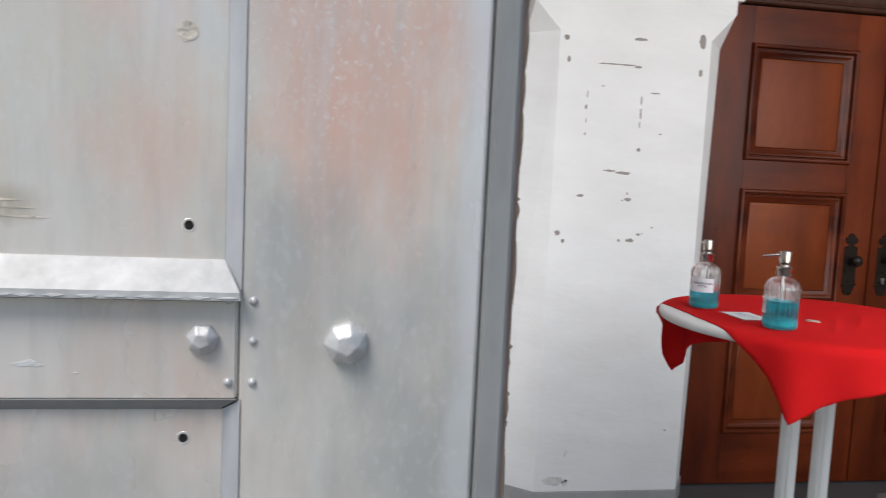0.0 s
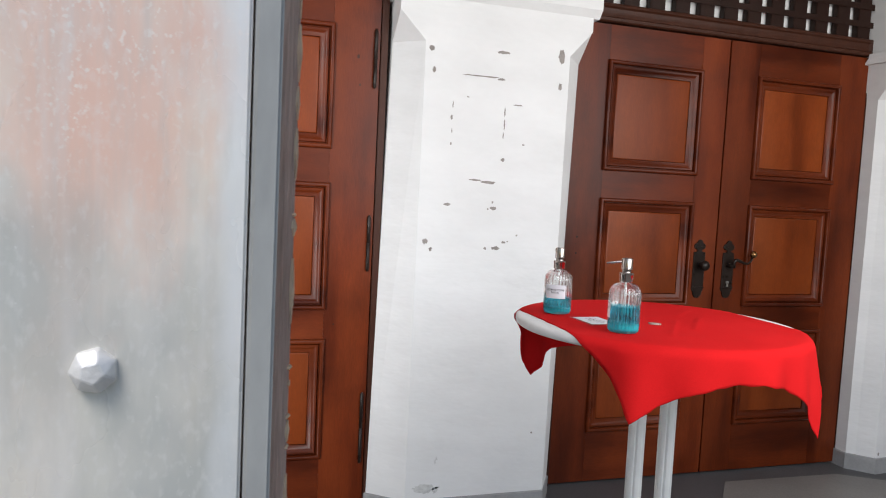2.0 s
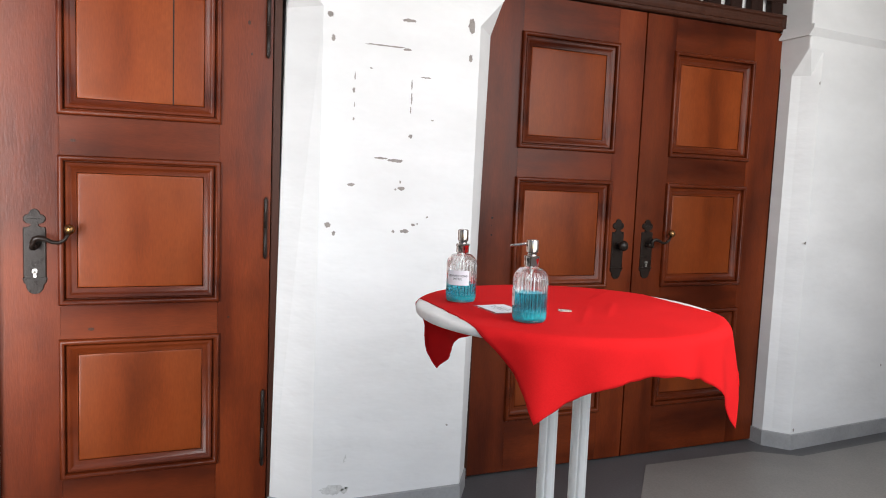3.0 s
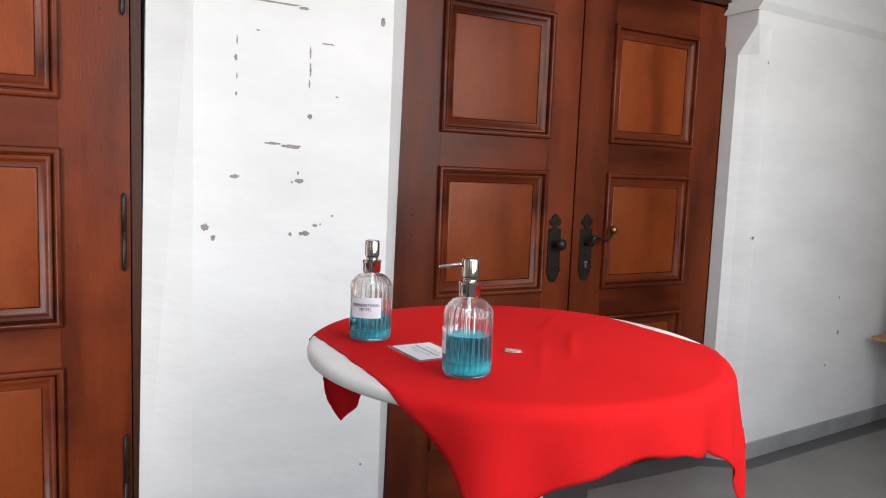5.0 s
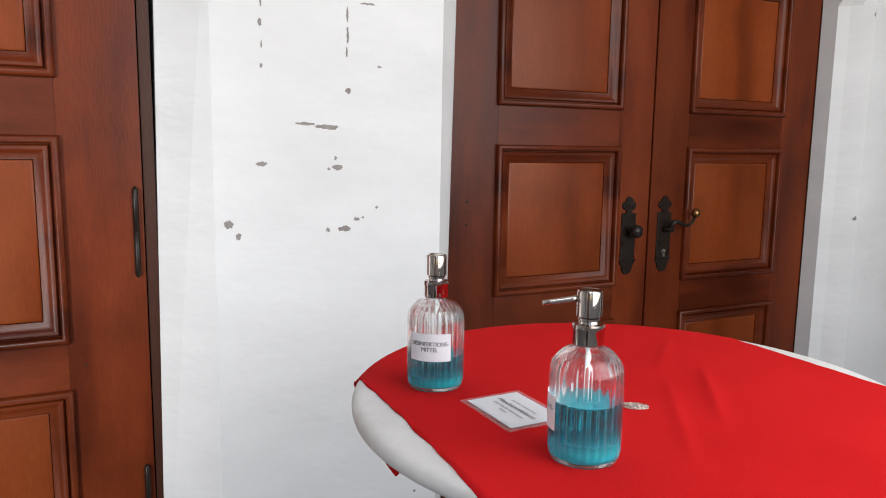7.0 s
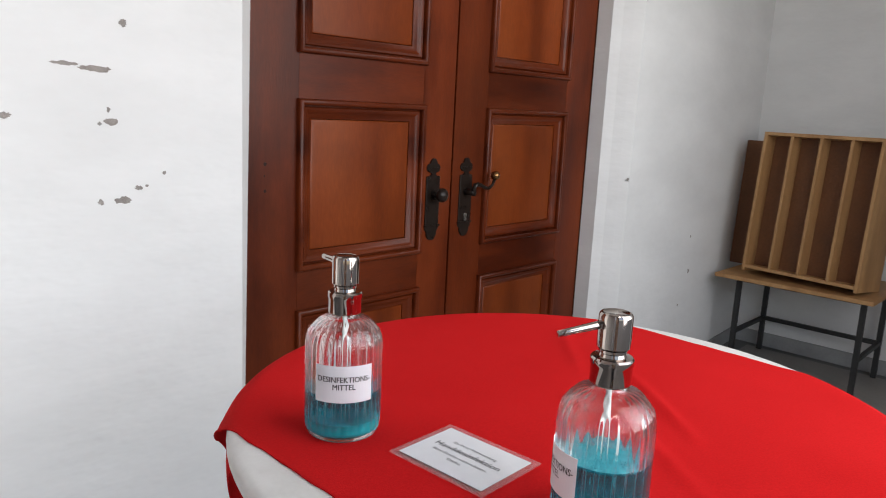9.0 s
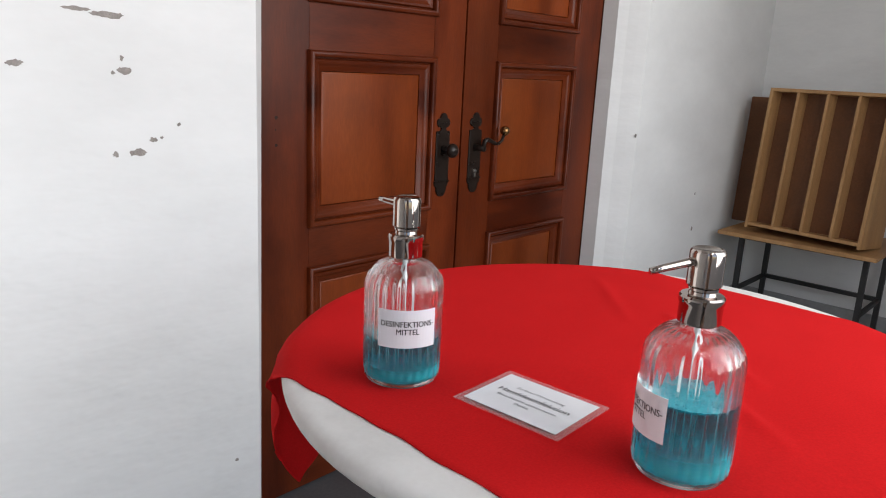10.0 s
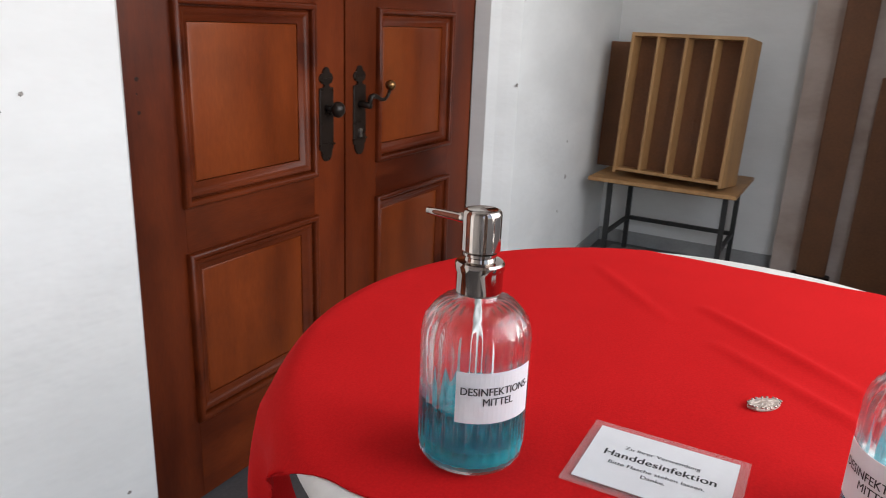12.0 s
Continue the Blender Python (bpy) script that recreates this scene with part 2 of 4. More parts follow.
    # grey-green patina; the lower right patch also has shade put into its colour
    for cx, cz, rx, rz, k in ((0.110, 1.35, 0.04, 0.09, 0.7), (0.200, 1.20, 0.06, 0.15, 0.85), (-0.03, 1.21, 0.08, 0.03, 0.5)):
        col = mixed(col, (0.45, 0.465, 0.44), patch(cx, cz, rx, rz, 18, (cx * 7, 0, cz * 2), k))
    col = mixed(col, (0.47, 0.40, 0.29), patch(-0.078, 1.386, 0.035, 0.012, 30, (2, 0, 1), 0.75))
    # pale bluish band along the leaf's edge, and flecks where the pink coat has worn through
    col = mixed(col, (0.76, 0.785, 0.80), patch(0.223, 1.55, 0.014, 0.5, 14, (0.4, 0, 0.2), 0.7))
    for cx, cz, rx, rz in ((0.150, 1.57, 0.065, 0.14), (0.125, 1.47, 0.012, 0.08)):
        fleck = n.new("ShaderNodeMath")
        fleck.operation = "MULTIPLY"
        l.new(patch(cx, cz, rx, rz, 16, (cz, 0, cx), 1.0), fleck.inputs[0])
        l.new(step(noise_at(230, 5, (1.2, 1, 0.9), (cx, 3, cz)), 0.58, 0.66, 0.7), fleck.inputs[1])
        col = mixed(col, (0.88, 0.79, 0.72), fleck.outputs[0])
    col = mixed(col, (0.57, 0.545, 0.51), step(noise_at(60, 8, (1.6, 1, 0.22), (4, 3, 8)), 0.50, 0.72, 0.35))
    col = mixed(col, (0.82, 0.80, 0.78), step(noise_at(42, 8, (1.8, 1, 0.14), (5, 2, 1)), 0.52, 0.74, 0.30))
    col = mixed(col, (0.83, 0.81, 0.78), step(noise_at(210, 8, (1.1, 1, 0.6), (2, 2, 5)), 0.54, 0.76, 0.32))
    col = mixed(col, (0.88, 0.86, 0.85), step(noise_at(380, 5, (1, 1, 0.7), (9, 1, 3)), 0.66, 0.76, 0.40))
    l.new(col, b.inputs["Base Color"])
    b.inputs["Metallic"].default_value = 0.15
    l.new(step(noise_at(14, 4, (1, 1, 0.5)), 0.2, 0.9, 0.75), b.inputs["Roughness"])
    bp = n.new("ShaderNodeBump")
    bp.inputs["Strength"].default_value, bp.inputs["Distance"].default_value = 0.12, 0.004
    l.new(noise_at(40, 4, (1, 1, 0.6)), bp.inputs["Height"])
    l.new(bp.outputs[0], b.inputs["Normal"])
    return m


SHEET = weathered_metal()
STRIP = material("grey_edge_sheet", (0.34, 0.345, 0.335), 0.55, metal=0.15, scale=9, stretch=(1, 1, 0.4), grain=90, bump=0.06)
BEVEL = material("blue_grey_sheet_moulding", (0.50, 0.51, 0.52), 0.5, metal=0.1, dark=(0.42, 0.43, 0.445), light=(0.60, 0.61, 0.61), scale=20, stretch=(1, 1, 0.3), grain=120, bump=0.06)
NAIL = material("hammered_iron_nail", (0.66, 0.65, 0.635), 0.40, metal=0.3, scale=60, grain=200, bump=0.15)
LEDGE = material("pale_worn_ledge_sheet", (0.56, 0.555, 0.54), 0.5, metal=0.1, dark=(0.46, 0.46, 0.445), light=(0.70, 0.69, 0.675), scale=34, grain=160, grain_amount=0.2, bump=0.08, bump_scale=60)
RUST = material("rust_spot", (0.68, 0.61, 0.51), 0.9, scale=120, grain=300, bump=0.3)
HOLE = material("open_screw_hole", (0.012, 0.010, 0.009), 0.9, scale=50)


# ---- building helpers ----
def part(name, bm, mat, parent=None, label="", smooth=False, crisp=9.0):
    me = bpy.data.meshes.new(name)
    bmesh.ops.recalc_face_normals(bm, faces=bm.faces)
    if smooth:
        for f in bm.faces:
            f.smooth = True
        for e in bm.edges:
            e.smooth = len(e.link_faces) != 2 or e.calc_face_angle(0.0) < crisp
    bm.to_mesh(me)
    bm.free()
    me.materials.append(mat)
    ob = new(name, me)
    if parent:
        ob.parent = parent
    if label:
        ob["label"] = label
    return ob


def thing(name, x, y, z, label, category, group="", kind=""):
    ob = new(name)
    ob.location = (x, y, z)
    return tagged(ob, label, category, group, kind)


def box(x0, x1, y0, y1, z0, z1, bevel=0.0, bm=None, segs=2):
    bm = bm or bmesh.new()
    vs = [bm.verts.new((x, y, z)) for x in (x0, x1) for y in (y0, y1) for z in (z0, z1)]
    fs = [bm.faces.new([vs[i] for i in q]) for q in ((0, 1, 3, 2), (4, 6, 7, 5), (0, 4, 5, 1), (2, 3, 7, 6), (0, 2, 6, 4), (1, 5, 7, 3))]
    if bevel:
        es = {e for f in fs for e in f.edges}
        bmesh.ops.bevel(bm, geom=list(es), offset=bevel, segments=segs, affect="EDGES")
    return bm


def lathe(profile, segs=48, bm=None, at=(0, 0, 0), wave=None):
    """A turned body round z from (radius, height) pairs; closed at both ends where the radius is 0."""
    bm = bm or bmesh.new()
    rings = []
    for r, h in profile:
        if r <= 1e-6:
            rings.append([bm.verts.new((at[0], at[1], at[2] + h))])
        else:
            ring = []
            for i in range(segs):
                a = 2 * math.pi * i / segs
                q = r if wave is None else r + wave(a, r, h)
                ring.append(bm.verts.new((at[0] + q * math.cos(a), at[1] + q * math.sin(a), at[2] + h)))
            rings.append(ring)
    for a, b in zip(rings, rings[1:]):
        for i in range(segs):
            j = (i + 1) % segs
            if len(a) == 1 and len(b) == 1:
                continue
            if len(a) == 1:
                bm.faces.new((a[0], b[i], b[j]))
            elif len(b) == 1:
                bm.faces.new((a[i], a[j], b[0]))
            else:
                bm.faces.new((a[i], a[j], b[j], b[i]))
    return bm


def tube(points, radii, segs=12, bm=None):
    """A round bar along points, with a radius at each, closed at its ends."""
    bm = bm or bmesh.new()
    pts = [Vector(p) for p in points]
    rings = []
    for i, p in enumerate(pts):
        d = (pts[min(i + 1, len(pts) - 1)] - pts[max(i - 1, 0)]).normalized()
        q = d.to_track_quat("Z", "Y")
        rings.append([bm.verts.new(p + q @ Vector((radii[i] * math.cos(2 * math.pi * k / segs), radii[i] * math.sin(2 * math.pi * k / segs), 0))) for k in range(segs)])
    for a, b in zip(rings, rings[1:]):
        for k in range(segs):
            bm.faces.new((a[k], a[(k + 1) % segs], b[(k + 1) % segs], b[k]))
    bm.faces.new(rings[0][::-1])
    bm.faces.new(rings[-1])
    return bm


def prism(loops):
    """Stacked outlines with the same number of corners, each [(x, y), ...] at a height, closed above and below."""
    bm = bmesh.new()
    rings = [[bm.verts.new((x, y, z)) for x, y in outline] for z, outline in loops]
    k = len(rings[0])
    for a, b in zip(rings, rings[1:]):
        for i in range(k):
            bm.faces.new((a[i], a[(i + 1) % k], b[(i + 1) % k], b[i]))
    bm.faces.new(rings[0][::-1])
    bm.faces.new(rings[-1])
    return bm


def rect_sweep(x0, x1, z0, z1, profile, y, cap=False):
    """A mitred moulding round a rectangle in an upright plane: profile of (inset, depth behind y)."""
    bm = bmesh.new()
    rings = []
    for ins, dep in profile:
        rings.append([bm.verts.new((a, y + dep, c)) for a, c in ((x0 + ins, z0 + ins), (x1 - ins, z0 + ins), (x1 - ins, z1 - ins), (x0 + ins, z1 - ins))])
    for a, b in zip(rings, rings[1:]):
        for i in range(4):
            bm.faces.new((a[i], a[(i + 1) % 4], b[(i + 1) % 4], b[i]))
    if cap:
        bm.faces.new(rings[-1])
    return bm


def blob(outline, depth, wobble, seed, y, cx, cz, sub=3):
    """A flat flake with an uneven outline, proud of an upright wall that faces -y."""
    rnd = random.Random(seed)
    bm = bmesh.new()
    front, back = [], []
    k = len(outline)
    for i in range(k):
        a, b = outline[i], outline[(i + 1) % k]
        for j in range(sub):
            f = j / sub
            x = cx + a[0] + (b[0] - a[0]) * f + rnd.uniform(-wobble, wobble)
            z = cz + a[1] + (b[1] - a[1]) * f + rnd.uniform(-wobble, wobble)
            front.append(bm.verts.new((x, y - depth, z)))
            back.append(bm.verts.new((x, y + 0.002, z)))
    m = len(front)
    bm.faces.new(front)
    for i in range(m):
        bm.faces.new((front[i], back[i], back[(i + 1) % m], front[(i + 1) % m]))
    return bm


def text_mesh(body, size, bold=False, spacing=1.0):
    """Flat lettering in the xy plane, centred, as a bmesh."""
    cu = bpy.data.curves.new("lettering", "FONT")
    cu.body, cu.size, cu.align_x, cu.align_y = body, size, "CENTER", "CENTER"
    cu.space_line, cu.space_character = 0.95, spacing
    cu.resolution_u = 3
    ob = new("lettering", cu)
    bpy.context.view_layer.update()
    me = bpy.data.meshes.new_from_object(ob.evaluated_get(bpy.context.evaluated_depsgraph_get()))
    bm = bmesh.new()
    bm.from_mesh(me)
    if bold:
        twin = bmesh.ops.duplicate(bm, geom=bm.verts[:] + bm.edges[:] + bm.faces[:])["geom"]
        bmesh.ops.translate(bm, verts=[v for v in twin if isinstance(v, bmesh.types.BMVert)], vec=(size * 0.035, 0, 0.00006))
    bpy.data.objects.remove(ob)
    bpy.data.meshes.remove(me)
    bpy.data.curves.remove(cu)
    return bm


# ---- setting ----
CEIL = 3.6
tagged(part("ground", box(-60, 60, -60, 60, -0.5, -0.03), GROUND), "pale worn paving outside the portal", "ground", kind="structure")
tagged(part("floor", box(-1.5, 5.8, 0.86, 3.9, -0.4, 0.0), STONE), "smooth dark grey stone floor", "floor", kind="structure")
fld = bmesh.new()
fp = [(2.765, 3.49), (3.47, 3.47), (3.68, 3.335), (5.42, 3.43), (5.42, 1.5), (1.02, 1.5)]
top = [fld.verts.new((x, y, 0.004)) for x, y in fp]
bot = [fld.verts.new((x, y, -0.01)) for x, y in fp]
fld.faces.new(top)
for i in range(6):
    fld.faces.new((top[i], bot[i], bot[(i + 1) % 6], top[(i + 1) % 6]))
tagged(part("floor_field", fld, FIELD), "lighter grey stone field inside the dark floor border", "floor", kind="structure")
tagged(part("ceiling", box(-1.5, 5.8, 0.9, 3.9, CEIL, CEIL + 0.2), PLASTER), "plain white plaster ceiling", "ceiling", kind="structure")

# chamfered pier between the two doors, with stops where the chamfers end
high = [(0.905, 3.74), (0.907, 3.40), (0.908, 3.39), (1.784, 3.39), (1.785, 3.40), (1.802, 3.74)]
foot = [(0.868, 3.74), (0.868, 3.508), (1.018, 3.39), (1.670, 3.39), (1.764, 3.545), (1.764, 3.74)]
low = [(0.905, 3.74), (0.905, 3.505), (1.020, 3.39), (1.680, 3.39), (1.802, 3.545), (1.802, 3.74)]
pier = part("wall_pier", prism([(0, foot), (2.05, low), (2.165, high), (CEIL, high)]), PLASTER)
tagged(pier, "white limewashed pier with chamfered corners and flaking paint", "wall", kind="structure")
low = [(3.606, 3.74), (3.606, 3.545), (3.640, 3.511), (3.668, 3.475), (3.700, 3.437), (5.50, 3.56), (5.50, 3.74)]
high = [(3.606, 3.74), (3.595, 3.445), (3.596, 3.436), (3.602, 3.430), (3.700, 3.437), (5.50, 3.56), (5.50, 3.74)]
wall_r = part("wall_north", prism([(0, low), (2.04, low), (2.17, high), (CEIL, high)]), PLASTER)
tagged(wall_r, "white limewashed wall with a chamfered corner beside the door", "wall", kind="structure")
tagged(part("wall_north_west", box(-1.5, -0.09, 3.47, 3.74, 0, CEIL), PLASTER), "white plaster wall beside the single door", "wall", kind="structure")
tagged(part("wall_over_door", box(-0.09, 0.888, 3.50, 3.74, 2.38, CEIL), PLASTER), "white plaster wall over the door", "wall", kind="structure")
tagged(part("wall_over_lattice", box(1.795, 3.605, 3.60, 3.74, 2.86, CEIL), PLASTER), "white plaster wall over the lattice", "wall", kind="structure")
tagged(part("wall_behind_lattice", box(1.803, 3.605, 3.668, 3.74, 2.374, 2.859), PLASTER), "white plaster behind the lattice", "wall", kind="structure")
tagged(part("wall_back", box(-1.5, 5.8, 3.80, 3.95, 0, CEIL), PLASTER), "white plaster wall behind the doors", "wall", kind="structure")
tagged(part("wall_east", box(5.50, 5.8, 0.9, 3.80, 0, CEIL), PLASTER), "white plaster side wall in the dim corner", "wall", kind="structure")
# added strip, browner than the side wall behind it
tagged(part("wall_pilaster", box(5.424, 5.502, 1.30, 2.44, 0, CEIL), BROWN_PLASTER), "brownish plaster strip added behind the post", "wall", kind="structure")
tagged(part("wall_west", box(-1.8, -1.5, 0.9, 3.95, 0, CEIL), PLASTER), "white plaster side wall", "wall", kind="structure")
# unseen walls; opening width and lintel height are set to shape the light
tagged(part("wall_south", box(3.88, 5.8, 0.93, 1.28, 0, CEIL), PLASTER), "unseen thick plaster wall beside the open portal", "wall", kind="structure")
tagged(part("wall_south_west", box(-1.8, -1.40, 0.93, 1.28, 0, CEIL), PLASTER), "thick plaster wall beside the metal leaf", "wall", kind="structure")
tagged(part("wall_over_portal", box(-1.40, 3.88, 0.93, 1.28, 2.88, CEIL), PLASTER), "unseen plaster wall over the portal, keeps sun off the cloth", "wall", kind="structure")


def ledge(name, outline, z0, z1, label):
    """A moulded string course: fillet, cove and flat top."""
    o = outline
    inner = [(x, y + 0.028) for x, y in o]
    bm = prism([(z0, inner), (z0 + 0.02, [(x, y + 0.012) for x, y in o]), (z0 + 0.035, o), (z1, o)])
    return tagged(part(name, bm, PLASTER), label, "cornice", kind="structure")


ledge("trim_pier", [(0.88, 3.60), (0.88, 3.365), (1.815, 3.365), (1.815, 3.60)], 2.225, 2.32, "white plaster string course round the pier")
ledge("trim_wall", [(3.575, 3.60), (3.575, 3.40), (5.50, 3.53), (5.50, 3.60)], 2.235, 2.29, "white plaster string course along the wall")


def socle(name, pts, h=0.088, t=0.008):
    """A painted base band that follows the wall's foot, slightly proud of it."""
    bm = bmesh.new()
    outer = [(x + nx * t, y + ny * t) for x, y, nx, ny in pts]
    inner = [(x - nx * 0.01, y - ny * 0.01) for x, y, nx, ny in pts]
    v = [[bm.verts.new((x, y, z)) for x, y in p] for p, z in ((outer, 0.0), (outer, h - 0.004), ([(a[0] * 0.7 + b[0] * 0.3, a[1] * 0.7 + b[1] * 0.3) for a, b in zip(outer, inner)], h), (inner, h))]
    for a, b in zip(v, v[1:]):
        for i in range(len(a) - 1):
            bm.faces.new((a[i], a[i + 1], b[i + 1], b[i]))
    return tagged(part(name, bm, SOCLE), "grey painted base band along the wall", "baseboard", kind="structure")


socle("baseboard_pier", [(0.868, 3.72, -1, 0), (0.868, 3.508, -0.9, -0.4), (1.018, 3.39, -0.35, -0.95), (1.670, 3.39, 0.4, -0.92), (1.765, 3.545, 0.93, -0.35), (1.765, 3.72, 1, 0)])
socle("baseboard_wall", [(3.606, 3.72, -1, 0), (3.606, 3.545, -0.9, -0.4), (3.700, 3.437, -0.15, -0.98), (5.50, 3.56, 0.07, -1)])
socle("baseboard_east", [(5.50, 3.55, -1, 0), (5.50, 2.445, -1, 0)], 0.09)

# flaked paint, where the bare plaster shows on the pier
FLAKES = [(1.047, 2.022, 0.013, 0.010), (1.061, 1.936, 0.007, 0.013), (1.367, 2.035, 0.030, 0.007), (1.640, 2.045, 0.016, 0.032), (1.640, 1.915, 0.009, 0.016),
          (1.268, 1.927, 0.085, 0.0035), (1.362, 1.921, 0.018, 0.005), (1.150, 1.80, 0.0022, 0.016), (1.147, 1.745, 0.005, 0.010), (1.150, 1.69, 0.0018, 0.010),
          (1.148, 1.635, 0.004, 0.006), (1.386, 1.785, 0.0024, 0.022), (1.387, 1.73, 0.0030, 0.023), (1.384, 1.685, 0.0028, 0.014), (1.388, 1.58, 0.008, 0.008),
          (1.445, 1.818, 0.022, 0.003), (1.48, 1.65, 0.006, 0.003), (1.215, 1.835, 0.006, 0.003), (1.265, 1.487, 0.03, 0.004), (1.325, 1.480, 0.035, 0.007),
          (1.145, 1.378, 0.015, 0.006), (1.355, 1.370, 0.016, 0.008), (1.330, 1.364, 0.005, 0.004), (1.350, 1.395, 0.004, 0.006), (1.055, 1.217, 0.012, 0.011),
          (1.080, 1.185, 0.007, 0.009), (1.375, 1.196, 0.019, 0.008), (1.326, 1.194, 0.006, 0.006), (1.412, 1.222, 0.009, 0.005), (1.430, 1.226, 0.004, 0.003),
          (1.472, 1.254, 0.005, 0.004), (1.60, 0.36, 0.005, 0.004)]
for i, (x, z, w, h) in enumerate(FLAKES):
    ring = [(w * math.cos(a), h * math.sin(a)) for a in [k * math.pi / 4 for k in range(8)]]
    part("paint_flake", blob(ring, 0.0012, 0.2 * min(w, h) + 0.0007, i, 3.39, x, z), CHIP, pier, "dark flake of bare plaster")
for i, (x, z, w, h) in enumerate([(1.10, 0.135, 0.05, 0.022), (1.155, 0.125, 0.014, 0.012), (1.15, 0.26, 0.006, 0.012)]):
    ring = [(w * math.cos(a), h * math.sin(a)) for a in [k * math.pi / 4 for k in range(8)]]
    part("rubbed_patch", blob(ring, 0.0008, 0.006, 70 + i, 3.39, x, z), STAIN, pier, "grey rubbed patch low on the pier")
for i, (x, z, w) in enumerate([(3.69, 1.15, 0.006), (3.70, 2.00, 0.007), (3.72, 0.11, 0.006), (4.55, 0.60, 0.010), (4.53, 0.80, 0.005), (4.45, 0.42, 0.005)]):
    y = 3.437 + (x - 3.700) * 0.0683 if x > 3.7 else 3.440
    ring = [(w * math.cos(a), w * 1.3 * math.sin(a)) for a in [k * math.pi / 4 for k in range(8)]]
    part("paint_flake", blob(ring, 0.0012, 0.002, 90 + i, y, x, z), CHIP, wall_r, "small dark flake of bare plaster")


# ---- panelled doors ----
MOULD = [(-0.011, 0.030), (-0.011, -0.009), (-0.0095, -0.0145), (-0.006, -0.0185), (-0.001, -0.0200), (0.004, -0.0185), (0.0075, -0.0145), (0.0090, -0.009), (0.0095, 0.004),
         (0.0120, 0.004), (0.0132, -0.002), (0.0165, -0.0045), (0.0220, -0.0035), (0.0290, 0.0010), (0.0360, 0.0060), (0.0430, 0.0100), (0.0495, 0.0122), (0.0502, 0.018), (0.0502, 0.032)]
LEVELS = ((0.275, 0.766), (0.915, 1.430), (1.586, 2.098))


def plate(x, y, leaf, lever, width):
    """Long iron back plate with shaped ends, a keyhole cylinder, and a lever or a knob."""
    half, z0, z1 = width / 2, 1.003, 1.183
    right = [(half, z0), (half, z1), (half * 0.93, z1 + 0.003), (half * 0.55, z1 + 0.004), (half * 0.33, z1 + 0.010), (half * 0.36, z1 + 0.015), (half * 0.72, z1 + 0.018), (half * 0.96, z1 + 0.027),
             (half * 0.97, z1 + 0.038), (half * 0.78, z1 + 0.047), (half * 0.52, z1 + 0.049), (half * 0.46, z1 + 0.057), (half * 0.28, z1 + 0.065), (half * 0.08, z1 + 0.068)]
    foot = [(half * 1.05, z0 - 0.003), (half * 1.0, z0 - 0.015), (half * 0.80, z0 - 0.021), (half * 0.76, z0 - 0.033), (half * 0.60, z0 - 0.045), (half * 0.36, z0 - 0.053), (half * 0.1, z0 - 0.055)]
    outline = foot[::-1] + right
    outline = outline + [(-a, b) for a, b in outline[::-1]]
    bm = bmesh.new()
    f = [bm.verts.new((x + a * 0.93, y - 0.006, b)) for a, b in outline]
    m = [bm.verts.new((x + a, y - 0.004, b)) for a, b in outline]
    r = [bm.verts.new((x + a, y, b)) for a, b in outline]
    k = len(outline)
    bm.faces.new(f)
    for p, q in ((f, m), (m, r)):
        for i in range(k):
            bm.faces.new((p[i], q[i], q[(i + 1) % k], p[(i + 1) % k]))
    handle = part("handle", bm, IRON, leaf, "blackened iron plate with shaped ends")
    part("plate_band", box(x - half * 1.10, x + half * 1.10, y - 0.0105, y, z0 - 0.003, z0 + 0.003, 0.0015), IRON, handle)
    part("plate_band", box(x - half * 0.70, x + half * 0.70, y - 0.009, y, z1 + 0.031, z1 + 0.034, 0.0012), IRON, handle)
    if lever:
        part("spindle", tube([(x, y - 0.004, 1.12), (x, y - 0.022, 1.12), (x, y - 0.050, 1.12)], [0.014, 0.011, 0.012], 16), IRON, handle, smooth=True)
        path = [(x, y - 0.046, 1.112), (x - 0.002, y - 0.048, 1.135), (x + 0.004, y - 0.049, 1.149), (x + 0.018, y - 0.050, 1.152), (x + 0.036, y - 0.050, 1.148), (x + 0.060, y - 0.051, 1.137), (x + 0.082, y - 0.052, 1.135),
                (x + 0.100, y - 0.053, 1.147), (x + 0.111, y - 0.053, 1.168)]
        part("lever", tube(path, [0.010, 0.0095, 0.0095, 0.0092, 0.0082, 0.0068, 0.0062, 0.006, 0.006], 12), IRON, handle, smooth=True)
        ball = bmesh.new()
        bmesh.ops.create_uvsphere(ball, u_segments=20, v_segments=12, radius=0.0185, matrix=Matrix.Translation((x + 0.115, y - 0.053, 1.183)))
        part("lever_knob", ball, BRASS, handle, "worn brass ball", smooth=True)
        cyl = tube([(x, y - 0.004, 1.030), (x, y - 0.011, 1.030)], [0.0085, 0.0085], 14)
        box(x - 0.0045, x + 0.0045, y - 0.011, y - 0.004, 1.008, 1.030, bm=cyl)
        part("lock_cylinder", cyl, STEEL, handle, "bright nickel lock cylinder")
    else:
        part("spindle", tube([(x, y - 0.004, 1.12), (x, y - 0.03, 1.12)], [0.013, 0.009], 14), IRON, handle, smooth=True)
        knob = bmesh.new()
        bmesh.ops.create_uvsphere(knob, u_segments=24, v_segments=14, radius=0.026, matrix=Matrix.Translation((x + 0.004, y - 0.048, 1.12)) @ Matrix.Diagonal((1, 0.8, 1, 1)))
        part("knob", knob, IRON, handle, smooth=True)


